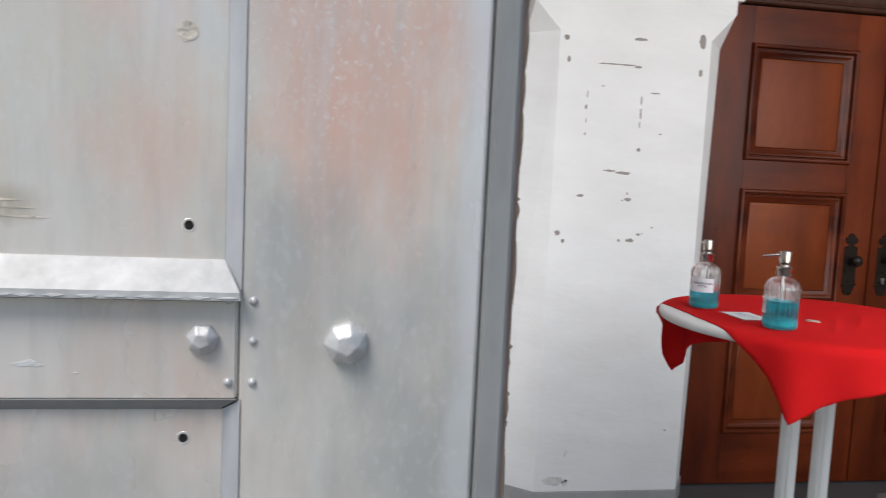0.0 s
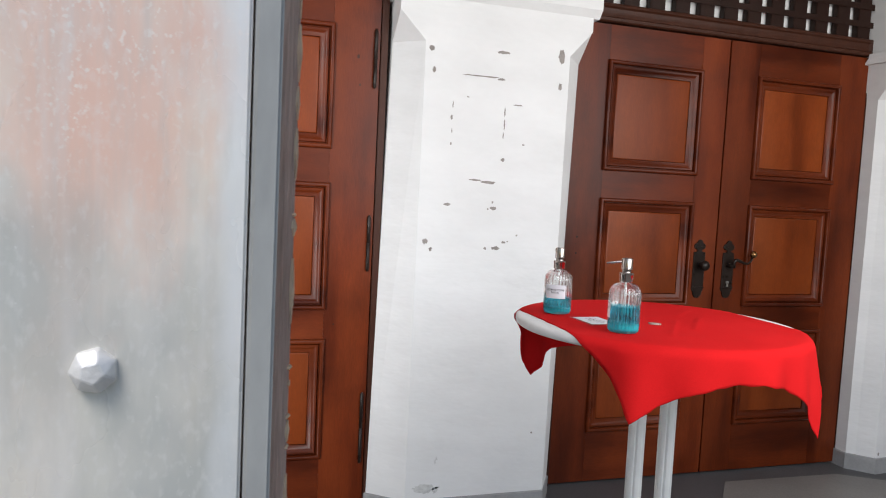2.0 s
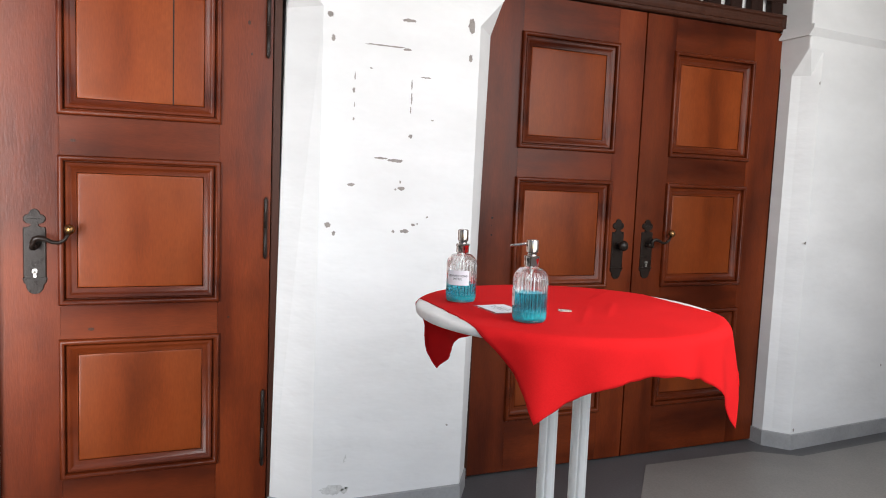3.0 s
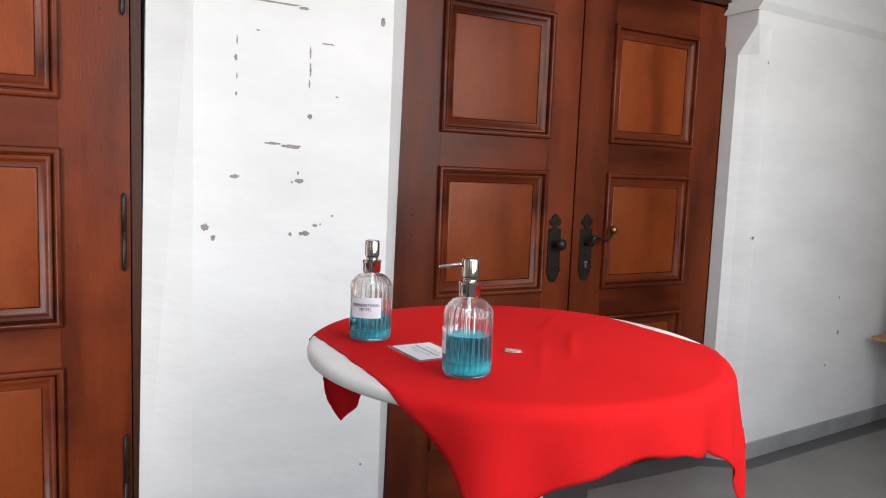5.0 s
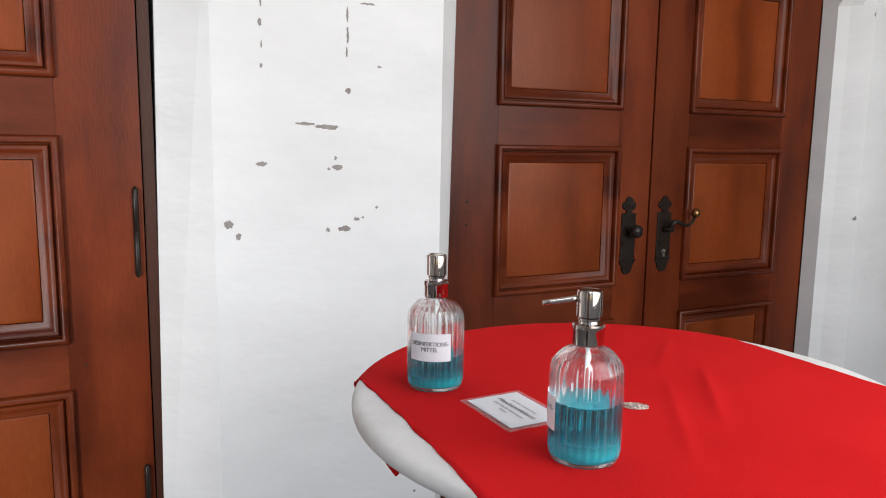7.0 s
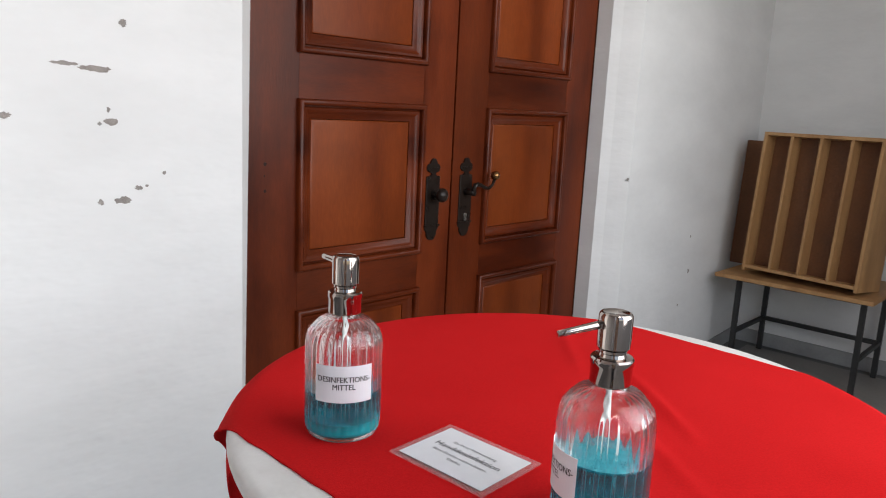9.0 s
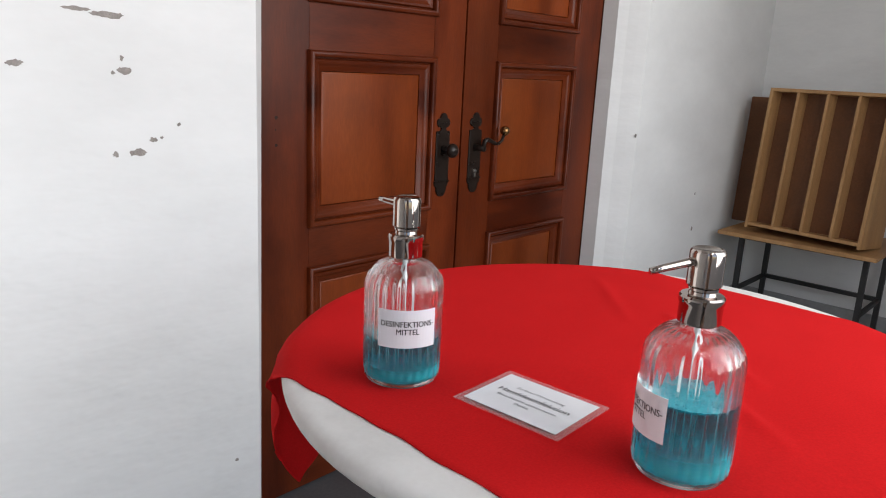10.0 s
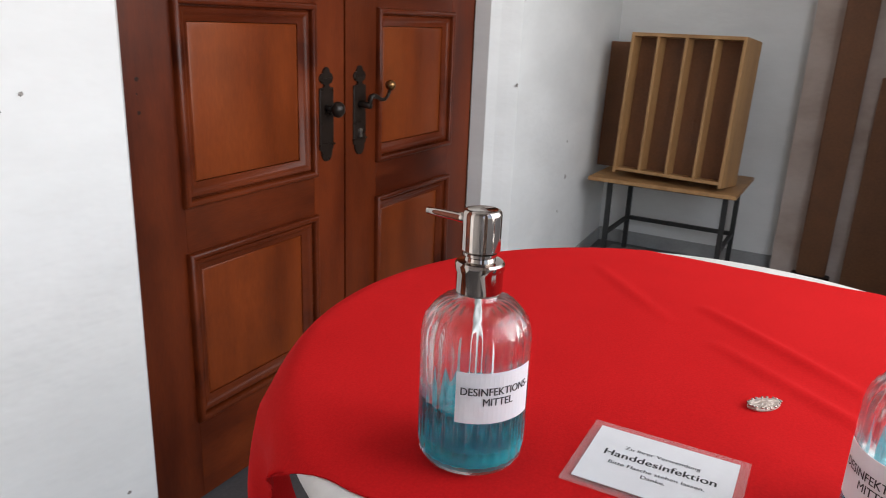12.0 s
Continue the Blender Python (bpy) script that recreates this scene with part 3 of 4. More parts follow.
def leaf_door(name, x0, x1, px0, px1, y, label, top=2.275, crack=None, levels=LEVELS):
    """Frame-and-panel leaf that faces -y: two stiles, four rails, three moulded panels."""
    # near-black back board adds painted shade to the grooves round the panels
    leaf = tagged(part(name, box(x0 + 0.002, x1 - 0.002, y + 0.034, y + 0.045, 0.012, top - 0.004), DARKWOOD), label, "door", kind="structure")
    part("stile", box(x0 + 0.002, px0 - 0.0045, y, y + 0.034, 0.01, top, 0.0008), WOOD, leaf)
    part("stile", box(px1 + 0.0045, x1 - 0.002, y, y + 0.034, 0.01, top, 0.0008), WOOD, leaf)
    edges = [0.01] + [v for lv in levels for v in lv] + [top]
    for z0, z1 in zip(edges[::2], edges[1::2]):
        part("rail", box(px0 - 0.0042, px1 + 0.0042, y + 0.0003, y + 0.034, z0 if z0 < 0.1 else z0 + 0.0055, z1 if z1 > 2.2 else z1 - 0.0055, 0.0005), WOOD_X, leaf)
    for z0, z1 in levels:
        part("moulding", rect_sweep(px0, px1, z0, z1, MOULD, y), WOOD_X, leaf, smooth=True, crisp=0.75)
        part("panel", rect_sweep(px0 + 0.0512, px1 - 0.0512, z0 + 0.0512, z1 - 0.0512, [(0.0, 0.033), (0.0, 0.0150), (0.0012, 0.0135), (0.006, 0.0126), (0.016, 0.0118)], y, True), PANEL, leaf, smooth=True, crisp=0.9)
    if crack:
        cx, z0, z1 = crack
        part("panel_crack", box(cx - 0.0022, cx + 0.0022, y + 0.0108, y + 0.018, z0, z1), HOLE, leaf, "dark open joint in the panel")
    return leaf


def hinge(x, y, z0, z1, leaf):
    """Slim iron barrel hinge with turned tips."""
    part("hinge", lathe([(0, z0 - 0.012), (0.0045, z0 - 0.006), (0.0078, z0), (0.0078, (z0 + z1) / 2 - 0.001), (0.0062, (z0 + z1) / 2), (0.0078, (z0 + z1) / 2 + 0.001), (0.0078, z1), (0.0045, z1 + 0.006), (0, z1 + 0.012)],
                        14, at=(x, y, 0)), IRON, leaf, "dark iron barrel hinge", smooth=True)


d1 = leaf_door("door_1", -0.086, 0.858, 0.118, 0.654, 3.522, "red-brown panelled wooden door, closed, with iron lever", crack=(0.493, 1.648, 2.046), levels=((0.262, 0.766), (0.914, 1.434), (1.598, 2.096)))
plate(0.034, 3.522, d1, True, 0.072)
for a, b in ((0.23, 0.53), (1.08, 1.305), (1.86, 2.09)):
    hinge(0.836, 3.512, a, b, d1)
d2 = leaf_door("door_2", 1.815, 2.698, 2.012, 2.532, 3.622, "red-brown panelled double-door leaf with iron knob, closed")
plate(2.600, 3.622, d2, False, 0.070)
d3 = leaf_door("door_3", 2.702, 3.603, 2.890, 3.406, 3.622, "red-brown panelled double-door leaf with iron lever, closed")
plate(2.780, 3.622, d3, True, 0.070)

for z, w in ((1.245, 0.006), (1.165, 0.005), (1.21, 0.003)):
    part("nail_hole", blob([(w * math.cos(k * math.pi / 3), w * math.sin(k * math.pi / 3)) for k in range(6)], 0.0004, 0.001, int(z * 100), 3.622, 1.885 + w, z, 2), DARKWOOD, d2)

for x, z, w, h in ((0.158, 1.498, 0.010, 0.006), (0.213, 0.812, 0.011, 0.006), (0.765, 1.980, 0.006, 0.009), (0.776, 1.863, 0.004, 0.006), (0.70, 0.84, 0.005, 0.004)):
    part("knot", blob([(w * math.cos(k * math.pi / 4), h * math.sin(k * math.pi / 4)) for k in range(8)], 0.0004, 0.001, int(z * 1000), 3.522, x, z, 2), FRAME, d1, "small dark knot")

# door frames
f1 = tagged(part("door_frame_1", box(0.859, 0.888, 3.512, 3.60, 0, 2.38, 0.002), FRAME), "dark wooden frame of the door", "door frame", kind="structure")
part("frame_head", box(-0.086, 0.858, 3.50, 3.60, 2.282, 2.38, 0.002), FRAME, f1)
f2 = tagged(part("door_frame_2", box(1.760, 1.813, 3.612, 3.70, 0, 2.28, 0.002), FRAME), "dark wooden frame of the double door", "door frame", kind="structure")
part("frame_post", box(3.602, 3.6055, 3.618, 3.70, 0, 2.28), FRAME, f2)
part("frame_head", rect_sweep(1.796, 3.605, 2.282, 2.372, [(0, 0.06), (0, 0.012), (0.006, 0.004), (0.018, 0.0), (0.026, 0.010), (0.04, 0.012)], 3.598, True), FRAME, f2)

# lattice over the double door
lat = thing("lattice", 2.7, 3.64, 2.372, "dark wooden lattice of upright slats over the double door", "lattice", kind="structure")
n_bars = 13
for i in range(n_bars):
    x = 1.823 + i * 0.1435 - 2.7
    part("slat", box(x - 0.0425 if i else -0.895, min(x + 0.0425, 0.911), -0.02, 0.02, 0, 0.48, 0.003), DARKWOOD, lat)
part("cross_bar", box(-0.895, 0.911, -0.026, -0.021, 0.060, 0.092, 0.002), DARKWOOD, lat)
part("cross_bar", box(-0.895, 0.911, -0.026, -0.021, 0.155, 0.187, 0.002), DARKWOOD, lat)


# ---- metal-clad portal leaf ----
FACE = 0.908
leaf = tagged(part("door_4", box(-0.51, 0.246, FACE + 0.012, FACE + 0.075, 0.02, 2.86), OLDWOOD), "weathered sheet-metal portal leaf with iron nails, closed", "door", kind="structure")


def sheet(x0, x1, z0, z1, y, bevel=0.0015):
    return box(x0, x1, y, FACE + 0.012, z0, z1, bevel)


RAILS = ((0.60, 0.664), (1.267, 1.331), (1.98, 2.044))
part("stile_sheet", sheet(0.0765, 0.2285, 0.02, 2.86, FACE, 0.002), SHEET, leaf, "grey-green sheet with rust-pink runs")
part("edge_strip", box(0.2300, 0.2468, FACE - 0.004, FACE + 0.012, 0.02, 2.86, 0.002), STRIP, leaf, "plain grey folded edge strip")
edges = [0.02] + [v for r in RAILS for v in r] + [2.86]
for z0, z1 in zip(edges[::2], edges[1::2]):
    a, b = (z0 + 0.022 if z0 > 0.1 else z0), (z1 - 0.008 if z1 < 2.9 else z1)
    part("panel_sheet", sheet(-0.50, 0.0665, a, b, FACE + 0.0075, 0.0005), SHEET, leaf)
    side = bmesh.new()
    q = [side.verts.new(p) for p in ((0.066, FACE + 0.0078, a), (0.0775, FACE - 0.0004, z0), (0.0775, FACE - 0.0004, z1), (0.066, FACE + 0.0078, b))]
    side.faces.new(q)
    r = bmesh.ops.extrude_face_region(side, geom=side.faces[:])
    bmesh.ops.translate(side, verts=[v for v in r["geom"] if isinstance(v, bmesh.types.BMVert)], vec=(0, 0.003, 0))
    part("bevel_strip", side, BEVEL, leaf, "sloped sheet moulding")
for z0, z1 in RAILS:
    part("rail_sheet", sheet(-0.50, 0.0755, z0, z1, FACE + 0.0002), SHEET, leaf)
    # sloped ledge that stands proud over the rail, and the slope under it
    up = prism([(z1 + 0.001, [(-0.50, FACE + 0.008), (-0.50, FACE - 0.011), (0.0780, FACE - 0.011), (0.0780, FACE + 0.008)]),
                (z1 + 0.006, [(-0.50, FACE + 0.008), (-0.50, FACE - 0.0105), (0.0775, FACE - 0.0105), (0.0775, FACE + 0.008)]),
                (z1 + 0.024, [(-0.50, FACE + 0.008), (-0.50, FACE + 0.0060), (0.066, FACE + 0.0060), (0.066, FACE + 0.008)])])
    part("ledge", up, LEDGE, leaf, "pale metal ledge with a chipped lip")
    # darker strip grey puts the underside's shade into this slope's colour
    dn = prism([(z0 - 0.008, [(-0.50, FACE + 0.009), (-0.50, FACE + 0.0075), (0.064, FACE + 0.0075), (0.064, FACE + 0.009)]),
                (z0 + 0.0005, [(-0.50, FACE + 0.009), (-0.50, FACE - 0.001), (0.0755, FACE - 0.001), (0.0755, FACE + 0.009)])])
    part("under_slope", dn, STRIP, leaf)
    rnd = random.Random(int(z0 * 100))
    for i in range(16):
        x = 0.07 - i * 0.016 + rnd.uniform(-0.004, 0.004)
        part("paint_chip", blob([(-0.006, 0), (0, 0.0008), (0.006, 0.0002), (0, -0.0008)], 0.0006, 0.0004, i + int(z0 * 50), FACE - 0.011, x, z1 + 0.0026), LAMINATE, leaf, "white chipped edge")


def nail(x, z, r, turn):
    """Hand-forged nail head: low faceted dome."""
    bm = bmesh.new()
    k = 7
    base = [bm.verts.new((x + r * math.cos(2 * math.pi * i / k + turn), FACE + 0.001, z + r * math.sin(2 * math.pi * i / k + turn))) for i in range(k)]
    skirt = [bm.verts.new((x + r * 0.97 * math.cos(2 * math.pi * i / k + turn), FACE - 0.36 * r, z + r * 0.97 * math.sin(2 * math.pi * i / k + turn))) for i in range(k)]
    inner = [bm.verts.new((x + r * 0.48 * math.cos(2 * math.pi * (i + 0.5) / 5 + turn), FACE - 0.80 * r, z + r * 0.48 * math.sin(2 * math.pi * (i + 0.5) / 5 + turn))) for i in range(5)]
    for i in range(k):
        bm.faces.new((base[i], base[(i + 1) % k], skirt[(i + 1) % k], skirt[i]))
    bm.faces.new(inner)
    bmesh.ops.bridge_loops(bm, edges=[e for e in bm.edges if (e.verts[0] in skirt and e.verts[1] in skirt) or (e.verts[0] in inner and e.verts[1] in inner)])
    bmesh.ops.bevel(bm, geom=bm.edges[:], offset=r * 0.05, segments=1, affect="EDGES")
    part("nail", bm, NAIL, leaf, "hand-forged faceted iron nail head")


def rivet(x, z, r=0.0026):
    part("rivet", lathe([(r * 1.15, 0.0), (r, 0.0012), (r * 0.75, 0.0021), (r * 0.35, 0.0026), (0, 0.0027)], 12), NAIL, leaf, smooth=True).matrix_basis = pose(x, FACE + 0.0004, z, 90)


for z0, z1 in RAILS:
    zc = (z0 + z1) / 2 + 0.006
    nail(0.143, zc, 0.0142, 0.5)
    nail(0.0545, zc + 0.001, 0.0102, 0.2)
    for i in range(1, 3):
        nail(0.0545 - 0.24 * i, zc, 0.0102, 0.3 * i)
    for dz in (0.0255, 0.0, -0.0265):
        rivet(0.0848, zc + dz)
    for dz in (0.0255, -0.0265):
        rivet(0.0700, zc + dz)
for x, z in ((0.044, 1.376), (0.042, 1.240)):
    part("screw_hole", lathe([(0.0046, 0.0), (0.0040, 0.0004), (0.0034, 0.0004), (0.0026, 0.0002)], 16), SHEET, leaf, "rim of an open screw hole").matrix_basis = pose(x, FACE + 0.0076, z, 90)
    part("screw_hole", lathe([(0.0030, 0.0), (0.0028, 0.0006), (0, 0.0005)], 14), HOLE, leaf).matrix_basis = pose(x, FACE + 0.0076, z, 90)
ring = [(0.0065 * math.cos(k * math.pi / 5), 0.0065 * math.sin(k * math.pi / 5)) for k in range(10)]
part("rust_spot", blob(ring, 0.0003, 0.0008, 5, FACE + 0.0075, 0.0415, 1.494), RUST, leaf)
rnd = random.Random(23)
for i in range(7):
    w, h = rnd.uniform(0.005, 0.014), rnd.uniform(0.0003, 0.0008)
    part("rust_spot", blob([(-w, 0), (-w * 0.3, h), (w * 0.6, h * 0.7), (w, -h * 0.3), (0.1 * w, -h)], 0.0002, 0.0002, 30 + i, FACE + 0.0075, rnd.uniform(-0.105, -0.045), rnd.uniform(1.376, 1.395)), RUST, leaf, "rust-brown scratch")
for x, z, w in ((-0.049, 1.290, 0.007), (-0.042, 1.2885, 0.003), (0.0117, 1.309, 0.003), (-0.02, 1.284, 0.002)):
    part("paint_chip", blob([(-w, 0), (0, w * 0.25), (w, 0.1 * w), (0, -w * 0.3)], 0.0003, w * 0.15, int(abs(x) * 999), FACE + 0.0002, x, z), LAMINATE, leaf, "pale scratch")
# raw wooden edge behind the strip, with splinters along its arris
we = prism([(0.02, [(0.2460, FACE + 0.004), (0.2615, FACE + 0.044), (0.2615, FACE + 0.075), (0.2440, FACE + 0.075)]),
            (2.86, [(0.2460, FACE + 0.004), (0.2615, FACE + 0.044), (0.2615, FACE + 0.075), (0.2440, FACE + 0.075)])])
part("wooden_edge", we, OLDWOOD, leaf, "grey-brown raw wooden edge")
rnd = random.Random(11)
z = 0.9
while z < 1.7:
    h = rnd.choice((0.004, 0.008, 0.014, 0.03, 0.045)) * rnd.uniform(0.7, 1.2)
    w = rnd.uniform(0.0008, 0.0034)
    bm = prism([(z, [(0.2600, FACE + 0.0415), (0.2606, FACE + 0.0405), (0.2620, FACE + 0.044), (0.2600, FACE + 0.047)]),
                (z + h * 0.5, [(0.2598 - w, FACE + 0.0395 - w), (0.2608, FACE + 0.0385), (0.2621 + w * 0.5, FACE + 0.045), (0.2600, FACE + 0.048)]),
                (z + h, [(0.2600, FACE + 0.041), (0.2610, FACE + 0.040), (0.2622, FACE + 0.044), (0.2602, FACE + 0.046)])])
    part("splinter", bm, RAW, leaf, "pale splintered wood")
    z += h + rnd.choice((0.002, 0.006, 0.02, 0.035)) * rnd.uniform(0.5, 1.3)

# ---- standing table, its cloth and what lies on it ----
TX, TY, TR, TOP = 1.409, 2.206, 0.397, 1.0905
table = thing("standing_table", TX, TY, 0, "white round standing table on steel poles", "table")
part("tabletop", lathe([(0, TOP - 0.025), (TR - 0.014, TOP - 0.025), (TR - 0.006, TOP - 0.0243), (TR - 0.002, TOP - 0.0218), (TR - 0.0003, TOP - 0.017), (TR, TOP - 0.012), (TR - 0.001, TOP - 0.007), (TR - 0.004, TOP - 0.003), (TR - 0.010, TOP - 0.0007), (TR - 0.016, TOP), (0, TOP)], 96),
     LAMINATE, table, "scuffed white laminate top with a rounded edge", smooth=True)


def fluted(a, r, h):
    return -0.0035 * max(0.0, math.cos(6 * a + 0.6)) ** 4


for px, py in ((-0.023, 0.082), (0.078, 0.082)):
    part("pole", lathe([(0, 0.03), (0.0240, 0.03), (0.0240, TOP - 0.024), (0, TOP - 0.024)], 48, at=(px, py - 0.06, 0), wave=fluted), WHITE_STEEL, table, "white fluted steel pole")
part("base_plate", lathe([(0, 0.0), (0.25, 0.0), (0.25, 0.006), (0.24, 0.014), (0.10, 0.030), (0, 0.032)], 64), WHITE_STEEL, table, smooth=True)

# the cloth: a rectangle that lies flat on the top and falls over the rim in soft folds
NX, NY = 130, 170
CREASES = ((0.16, 0.02, 0.02, -0.15, 0.0045), (0.06, -0.01, -0.10, -0.22, 0.0035), (0.24, 0.18, 0.10, 0.05, 0.0025))
cm = bmesh.new()
grid = []


def crease(u, v):
    """Two long soft wrinkles across the top."""
    h = 0.0
    for ax, ay, bx, by, tall in CREASES:
        d = Vector((bx - ax, by - ay))
        k = max(0.0, min(1.0, ((u - ax) * d.x + (v - ay) * d.y) / d.length_squared))
        off = math.hypot(u - ax - k * d.x, v - ay - k * d.y)
        h += tall * math.exp(-(off / 0.009) ** 2) * math.sin(math.pi * min(1.0, max(0.0, 0.15 + 0.7 * k)))
    return h


for j in range(NY + 1):
    row = []
    for i in range(NX + 1):
        w = j / NY * 2 - 1
        left, right = -0.345 - (0.020 * max(0.0, w - 0.4) ** 1.5 if w > 0 else 0.016 * abs(w) ** 1.8), 0.352 + 0.070 * max(0.0, -w - 0.3) ** 1.5
        u = left + (right - left) * i / NX
        front, back = -0.474 - 0.030 * max(0.0, u / 0.36) ** 2 + 0.034 * max(0.0, -u / 0.36) ** 2, 0.552 - 0.020 * max(0.0, (-u - 0.2) / 0.145) ** 2 - 0.03 * max(0.0, u / 0.36)
        v = front + (back - front) * j / NY
        if j in (0, NY):
            v += 0.004 * noise.noise(Vector((u * 30, j, 0)))
        if i in (0, NX):
            u += 0.004 * noise.noise(Vector((i, v * 22, 3))) + 0.006 * math.sin(v * 5)
        d = math.hypot(u, v)
        a = math.atan2(v, u)
        edge = TR + 0.002
        if d <= edge - 0.019:
            x, y, zz = u, v, TOP + 0.0022 + 0.0014 * max(0, noise.noise(Vector((u * 5 + v * 7, u * 2 - v * 3, 1)))) + crease(u, v)
        else:
            s = d - (edge - 0.019)
            bend = 0.024
            if s < bend * math.pi / 2:
                t = s / bend
                out, drop = (edge - 0.019) + bend * math.sin(t), bend * (1 - math.cos(t))
            else:
                out, drop = (edge - 0.019) + bend, bend + s - bend * math.pi / 2
            fall = max(0.0, drop - 0.012)
            tuck = math.exp(-((a - 2.25) / 0.5) ** 2)
            calm = 1 - 0.75 * math.exp(-((a + 0.82) / 0.33) ** 2)
            out += fall * (0.13 + 0.10 * calm * math.sin(9 * a + 2.4) + 0.13 * calm * math.sin(17 * a + 2.0 + 0.4 * math.sin(5 * a))) - 5.0 * fall ** 3 * tuck + 0.010 * min(1.0, fall / 0.03) * tuck
            x, y, zz = out * math.cos(a), out * math.sin(a), TOP + 0.0022 - drop * 0.98
        row.append(cm.verts.new((x, y, zz)))
    grid.append(row)
for j in range(NY):
    for i in range(NX):
        cm.faces.new((grid[j][i], grid[j][i + 1], grid[j + 1][i + 1], grid[j + 1][i]))
cloth = tagged(part("tablecloth", cm, CLOTH, smooth=True), "bright red felt cloth draped over the round table", "tablecloth")
cloth.location = (TX, TY, 0)
thick = cloth.modifiers.new("thickness", "SOLIDIFY")
thick.thickness, thick.offset = 0.0016, -1.0

SURF = TOP + 0.0045


def ribs(a, r, h):
    f = min(1.0, max(0.0, (h - 0.008) / 0.008)) * min(1.0, max(0.0, (r - 0.016) / 0.012))
    return 0.0010 * f * math.cos(26 * a) if r > 0.0365 or h > 0.1145 else 0.0


def wrapped(bm, radius, turn, z0):
    """Lays a flat piece of the xy plane round an upright cylinder; its middle faces the angle turn."""
    for v in bm.verts:
        a = turn + v.co.x / radius
        v.co = Vector(((radius + v.co.z) * math.cos(a), (radius + v.co.z) * math.sin(a), z0 + v.co.y))
    return bm


def dispenser(x, y, level, label_turn, label_height, spout_turn, label, spout_drop, size):
    b = thing("soap_dispenser", x, y, SURF, label, "soap dispenser", "disinfectant dispensers on the table")
    b.scale = size
    outer = [(0, 0.002), (0.030, 0.0), (0.0365, 0.0015), (0.0392, 0.006), (0.0396, 0.014)] + [(0.0396, 0.014 + 0.078 * i / 6) for i in range(1, 7)]
    for i in range(1, 11):
        t = i / 10 * math.pi / 2
        outer.append((0.0145 + 0.0251 * math.cos(t), 0.092 + 0.027 * math.sin(t)))
    outer += [(0.0142, 0.124), (0.0140, 0.128), (0.0112, 0.128), (0.0112, 0.119)]
    for i in range(9, -1, -1):
        t = i / 10 * math.pi / 2
        outer.append((0.0116 + 0.0248 * math.cos(t), 0.090 + 0.026 * math.sin(t)))
    outer += [(0.0364, 0.060), (0.0364, 0.016), (0.0352, 0.0085), (0.030, 0.0060), (0, 0.0055)]
    part("glass_body", lathe(outer, 156, wave=ribs), GLASS, b, "ribbed clear glass body", smooth=True).visible_shadow = False

    def inside(a, r, h):
        return 0.0005 + (0.0010 * math.cos(26 * a) * min(1.0, max(0.0, (h - 0.008) / 0.008)) if r > 0.034 else 0.0)
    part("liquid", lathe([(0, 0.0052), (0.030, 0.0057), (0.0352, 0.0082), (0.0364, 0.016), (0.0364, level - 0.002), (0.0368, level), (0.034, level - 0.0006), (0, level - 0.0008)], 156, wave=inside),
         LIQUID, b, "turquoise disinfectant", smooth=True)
    rnd = random.Random(int(level * 1000))
    foam = lathe([(0, level - 0.0002), (0.0352, level - 0.0002), (0.0356, level + 0.0003), (0.0345, level + 0.0007), (0, level + 0.0006)], 60)
    for k in range(70):
        a, r = rnd.uniform(0, 2 * math.pi), 0.0335 * math.sqrt(rnd.random())
        q = rnd.uniform(0.0007, 0.0022)
        bmesh.ops.create_icosphere(foam, subdivisions=1, radius=q, matrix=Matrix.Translation((r * math.cos(a), r * math.sin(a), level + 0.0004)) @ Matrix.Diagonal((1, 1, 0.6, 1)))
    part("foam", foam, FOAM, b, "thin layer of turquoise bubbles", smooth=True, crisp=1.2)
    part("dip_tube", tube([(0, 0, 0.122), (0.001, 0, 0.06), (0.008, 0.004, 0.014)], [0.0026, 0.0026, 0.0026], 10), TUBE, b, smooth=True)
    collar = [(0.0125, 0.1225), (0.0166, 0.1225), (0.0170, 0.124), (0.0170, 0.137), (0.0178, 0.1385), (0.0178, 0.1425), (0.0165, 0.1440), (0.0112, 0.1445), (0.0105, 0.1470), (0.0118, 0.1480), (0.0118, 0.1500), (0.0080, 0.1505), (0, 0.1505)]
    part("collar", lathe(collar, 48), CHROME, b, "polished chrome collar", smooth=True, crisp=0.6)
    head = [(0, 0.1500), (0.0095, 0.1500), (0.0128, 0.1508), (0.0138, 0.1520), (0.0138, 0.1758), (0.0134, 0.1774), (0.0124, 0.1787), (0.0108, 0.1791), (0.0098, 0.1786), (0, 0.1785)]
    part("pump_head", lathe(head, 48), CHROME, b, "polished chrome pump head", smooth=True, crisp=0.6)
    c, s = math.cos(spout_turn), math.sin(spout_turn)
    path = [(d * c, d * s, h) for d, h in ((0.010, 0.1700), (0.020, 0.1700 - spout_drop * 0.2), (0.032, 0.1700 - spout_drop * 0.5), (0.042, 0.1700 - spout_drop * 0.75), (0.051, 0.1700 - spout_drop))]
    part("spout", tube(path, [0.0036, 0.0033, 0.0030, 0.0028, 0.0026], 14), CHROME, b, "thin chrome spout", smooth=True)
    flat = bmesh.new()
    n = 18
    w, h = 0.061, 0.0365
    rows = [[flat.verts.new(((i / n - 0.5) * w, v, d)) for i in range(n + 1)] for v, d in ((-h / 2, 0), (-h / 2, 0.0003), (h / 2, 0.0003), (h / 2, 0))]
    for p, q in zip(rows, rows[1:]):
        for i in range(n):
            flat.faces.new((p[i], p[i + 1], q[i + 1], q[i]))
    lab = part("paper_label", wrapped(flat, 0.0412, label_turn, label_height), PAPER, b, "white paper label with black capitals")
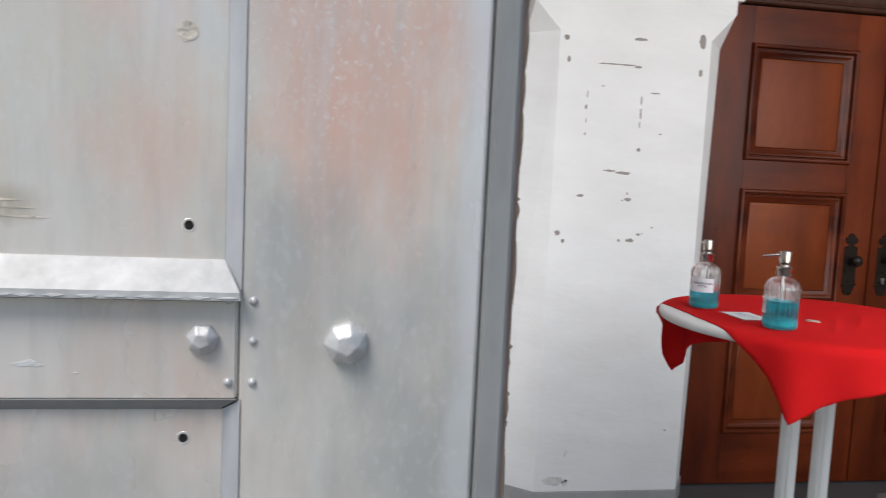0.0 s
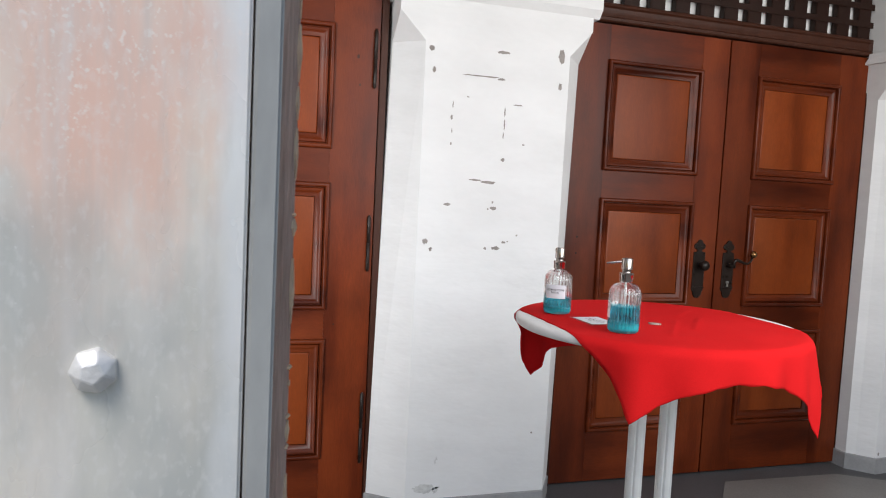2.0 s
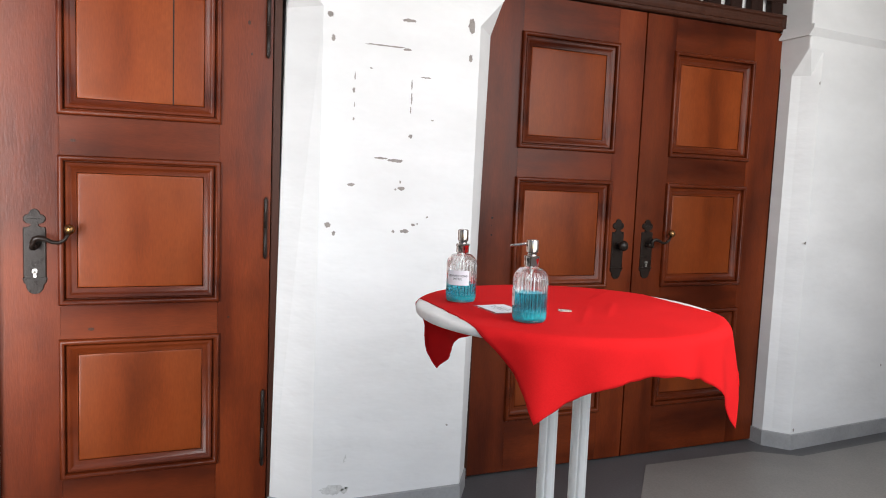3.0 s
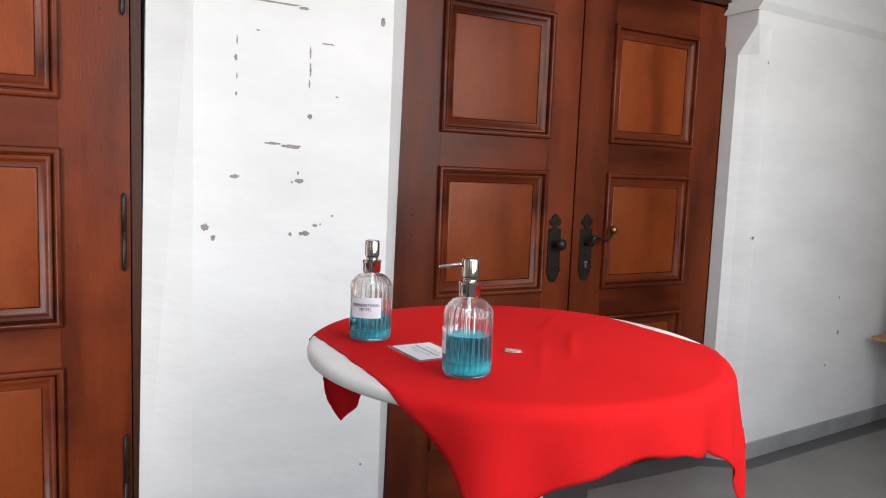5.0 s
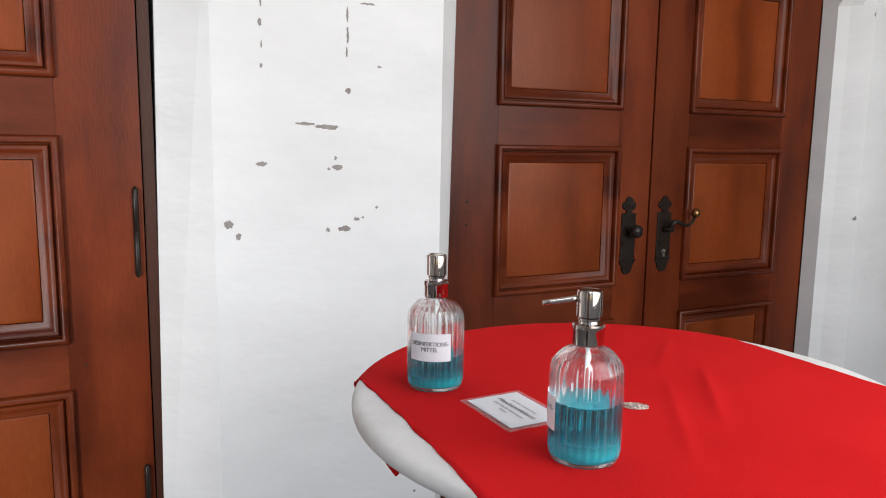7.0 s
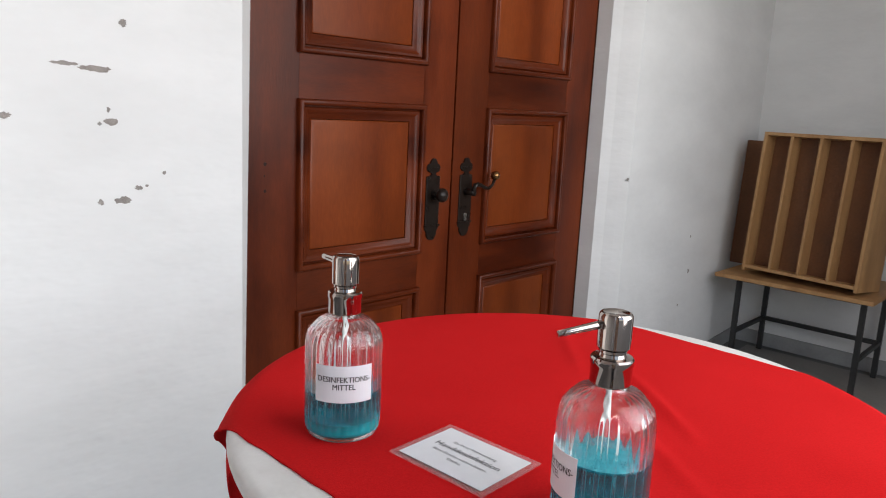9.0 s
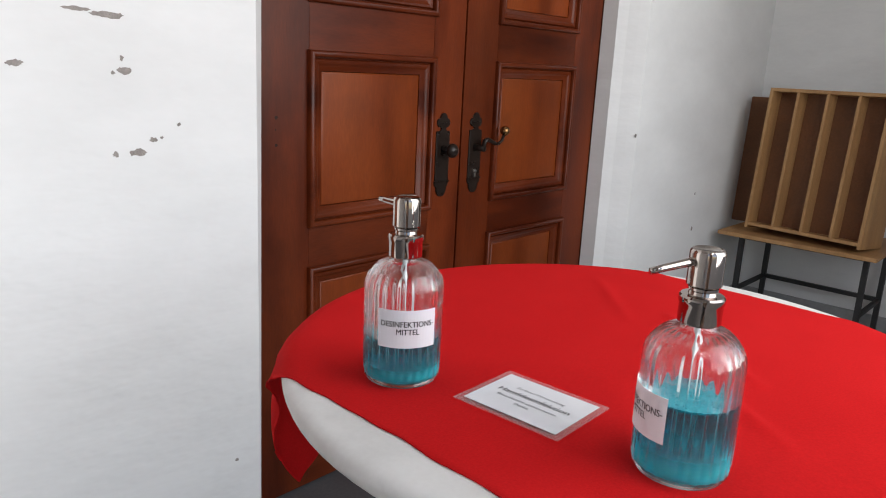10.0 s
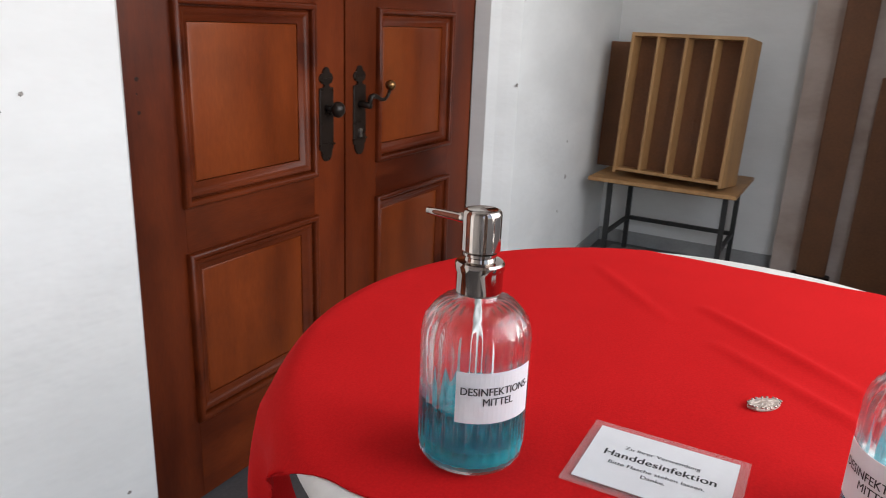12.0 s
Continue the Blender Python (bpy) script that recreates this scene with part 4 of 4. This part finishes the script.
    txt = text_mesh("DESINFEKTIONS-\nMITTEL", 0.0078, True)
    for v in txt.verts:
        v.co.x, v.co.y, v.co.z = v.co.x * 0.93, v.co.y + 0.001, v.co.z + 0.0006
    part("lettering", wrapped(txt, 0.0412, label_turn, label_height), INK, lab)
    return b


dispenser(1.153, 2.320, 0.046, radians(232), 0.0620, radians(79), "ribbed glass pump dispenser, half full of turquoise disinfectant", 0.001, (0.985, 0.985, 1.05))
dispenser(1.1980, 2.0360, 0.064, radians(140), 0.0535, radians(152), "ribbed glass pump dispenser, two thirds full, label turned away", 0.006, (0.985, 0.985, 1.045))

# laminated notice
card = thing("notice_card", 1.2045, 2.191, SURF - 0.0006, "small laminated white notice lying on the red cloth", "notice")
card.rotation_euler = (0, 0, radians(-88.5))
part("film", box(-0.0600, 0.0600, -0.0465, 0.0465, 0.0, 0.0012, 0.0004), FILM, card, "clear laminate border")
part("paper", box(-0.0530, 0.0530, -0.0390, 0.0390, 0.0012, 0.0016), PAPER, card)
for body, size, yy, bold, mat in (("Zu Ihrer Verwendung", 0.0062, 0.0155, True, INK_SOFT), ("Handdesinfektion", 0.0115, 0.0035, True, INK), ("Bitte Flasche stehen lassen.", 0.0062, -0.0085, True, INK_SOFT), ("Danke.", 0.0062, -0.0165, True, INK_SOFT)):
    t = text_mesh(body, size, bold, 1.02)
    for v in t.verts:
        v.co.y += yy
        v.co.z += 0.0018
    part("lettering", t, mat, card)

# torn blister wrapper: a small pointed leaf of foil with a beaded rim
foil = thing("foil_scrap", 1.357, 2.137, SURF - 0.0012, "crumpled silver blister wrapper with a beaded rim on the cloth", "wrapper")
foil.rotation_euler = (0, 0, radians(-40))
rim = [(0.0160 * math.cos(a) * (1.0 + 0.16 * max(0.0, math.cos(a))), 0.0092 * math.sin(a) * (1.0 - 0.25 * max(0.0, math.cos(a)) ** 2)) for a in [k * math.pi / 20 for k in range(40)]]
fm = bmesh.new()
rings = []
for k, (shrink, h) in enumerate(((1.0, 0.0), (1.0, 0.0012), (0.86, 0.0032), (0.62, 0.0030), (0.34, 0.0036))):
    rings.append([fm.verts.new((x * shrink, y * shrink, max(0.0, h + (0.0012 * noise.noise(Vector((x * 300, y * 300, k))) if k > 1 else 0)))) for x, y in rim])
for a, b in zip(rings, rings[1:]):
    for k in range(40):
        fm.faces.new((a[k], a[(k + 1) % 40], b[(k + 1) % 40], b[k]))
fm.faces.new(rings[0][::-1])
fm.faces.new(rings[-1])
part("foil", fm, FOIL, foil)
rnd = random.Random(3)
bead = bmesh.new()
bmesh.ops.create_icosphere(bead, subdivisions=2, radius=0.0013)
first = part("bead", bead, CHROME, foil, smooth=True)
for k in range(0, 40, 2):
    x, y = rim[k]
    ob = first if k == 0 else new("bead", first.data)
    ob.parent = foil
    ob.matrix_basis = pose(x * rnd.uniform(0.9, 0.99), y * rnd.uniform(0.9, 0.99), rnd.uniform(0.0022, 0.0034)) @ Matrix.Diagonal((rnd.uniform(0.7, 1.25), rnd.uniform(0.7, 1.25), 0.9, 1))

# ---- rack on its stand in the corner ----
stand = thing("rack_stand", 5.13, 3.03, 0, "low stand of black steel tube with a beech board", "stand")
X0, X1, Y0, Y1, SZ = 4.80 - 5.13, 5.46 - 5.13, 2.615 - 3.03, 3.445 - 3.03, 0.570
part("board", box(X0, X1, Y0, Y1, SZ - 0.022, SZ, 0.003), BEECH, stand)
for x in (X0 + 0.13, X1 - 0.06):
    for y in (Y0 + 0.07, Y1 - 0.10):
        part("leg", box(x - 0.014, x + 0.014, y - 0.014, y + 0.014, 0, SZ - 0.022, 0.002), BLACK_STEEL, stand)
for y in (Y0 + 0.07, Y1 - 0.10):
    part("stretcher", box(X0 + 0.144, X1 - 0.074, y - 0.011, y + 0.011, 0.20, 0.225, 0.002), BLACK_STEEL, stand)
part("stretcher", box(X1 - 0.072, X1 - 0.048, Y0 + 0.084, Y1 - 0.114, 0.20, 0.225, 0.002), BLACK_STEEL, stand)
part("stretcher", box(X0 + 0.118, X0 + 0.142, Y0 + 0.084, Y1 - 0.114, SZ - 0.05, SZ - 0.024, 0.002), BLACK_STEEL, stand)

rack = thing("leaflet_rack", 4.853, 3.018, SZ + 0.0262, "beech rack with four upright compartments, empty, leaning back on the stand", "rack")
rack.matrix_basis = pose(4.853, 3.018, SZ + 0.0262, 0, 5, -7)
W, H, D = 0.316, 0.795, 0.30
for y in (-W, W - 0.018):
    part("side_board", box(0.0, D, y, y + 0.018, 0.0, H, 0.0015), BEECH, rack)
for i in (1, 2, 3):
    y = -W + 2 * W * i / 4
    part("divider", box(0.004, 0.104, y - 0.008, y + 0.008, 0.034, H - 0.018, 0.001), BEECH, rack)
part("top_board", box(0.0, D, -W + 0.0182, W - 0.0182, H - 0.018, H, 0.001), BEECH, rack)
part("bottom_board", box(0.0, D, -W + 0.0182, W - 0.0182, 0.016, 0.034, 0.001), BEECH, rack)
part("back_board", box(0.104, 0.112, -W + 0.0182, W - 0.0182, 0.034, H - 0.018), BEECH_BACK, rack)

board = tagged(part("leaning_board", box(-0.012, 0.012, -0.06, 0.06, 0, 0.76, 0.002), BEECH_BACK), "brown board propped behind the rack", "board")
board.matrix_basis = pose(5.22, 3.47, SZ, 0, 4, 0)

post = thing("wooden_post", 5.422, 2.213, 0, "dark brown wooden post against the dim side wall", "post")
part("shaft", box(-0.075, 0.0, -0.079, 0.079, 0.05, 2.6, 0.008), BEECH_BACK, post)
part("foot", box(-0.085, 0.0, -0.105, 0.105, 0, 0.05, 0.006), DARKWOOD, post)
# brown panel added where the wall turns darker beside the post
side = tagged(part("wooden_board", box(-0.014, 0.014, 1.62, 2.055, 0, 1.2, 0.004), BEECH_BACK), "added brown panel at the darker part of the wall", "board")
side.matrix_basis = pose(5.375, 0, 0.004, 0, 2, 0)
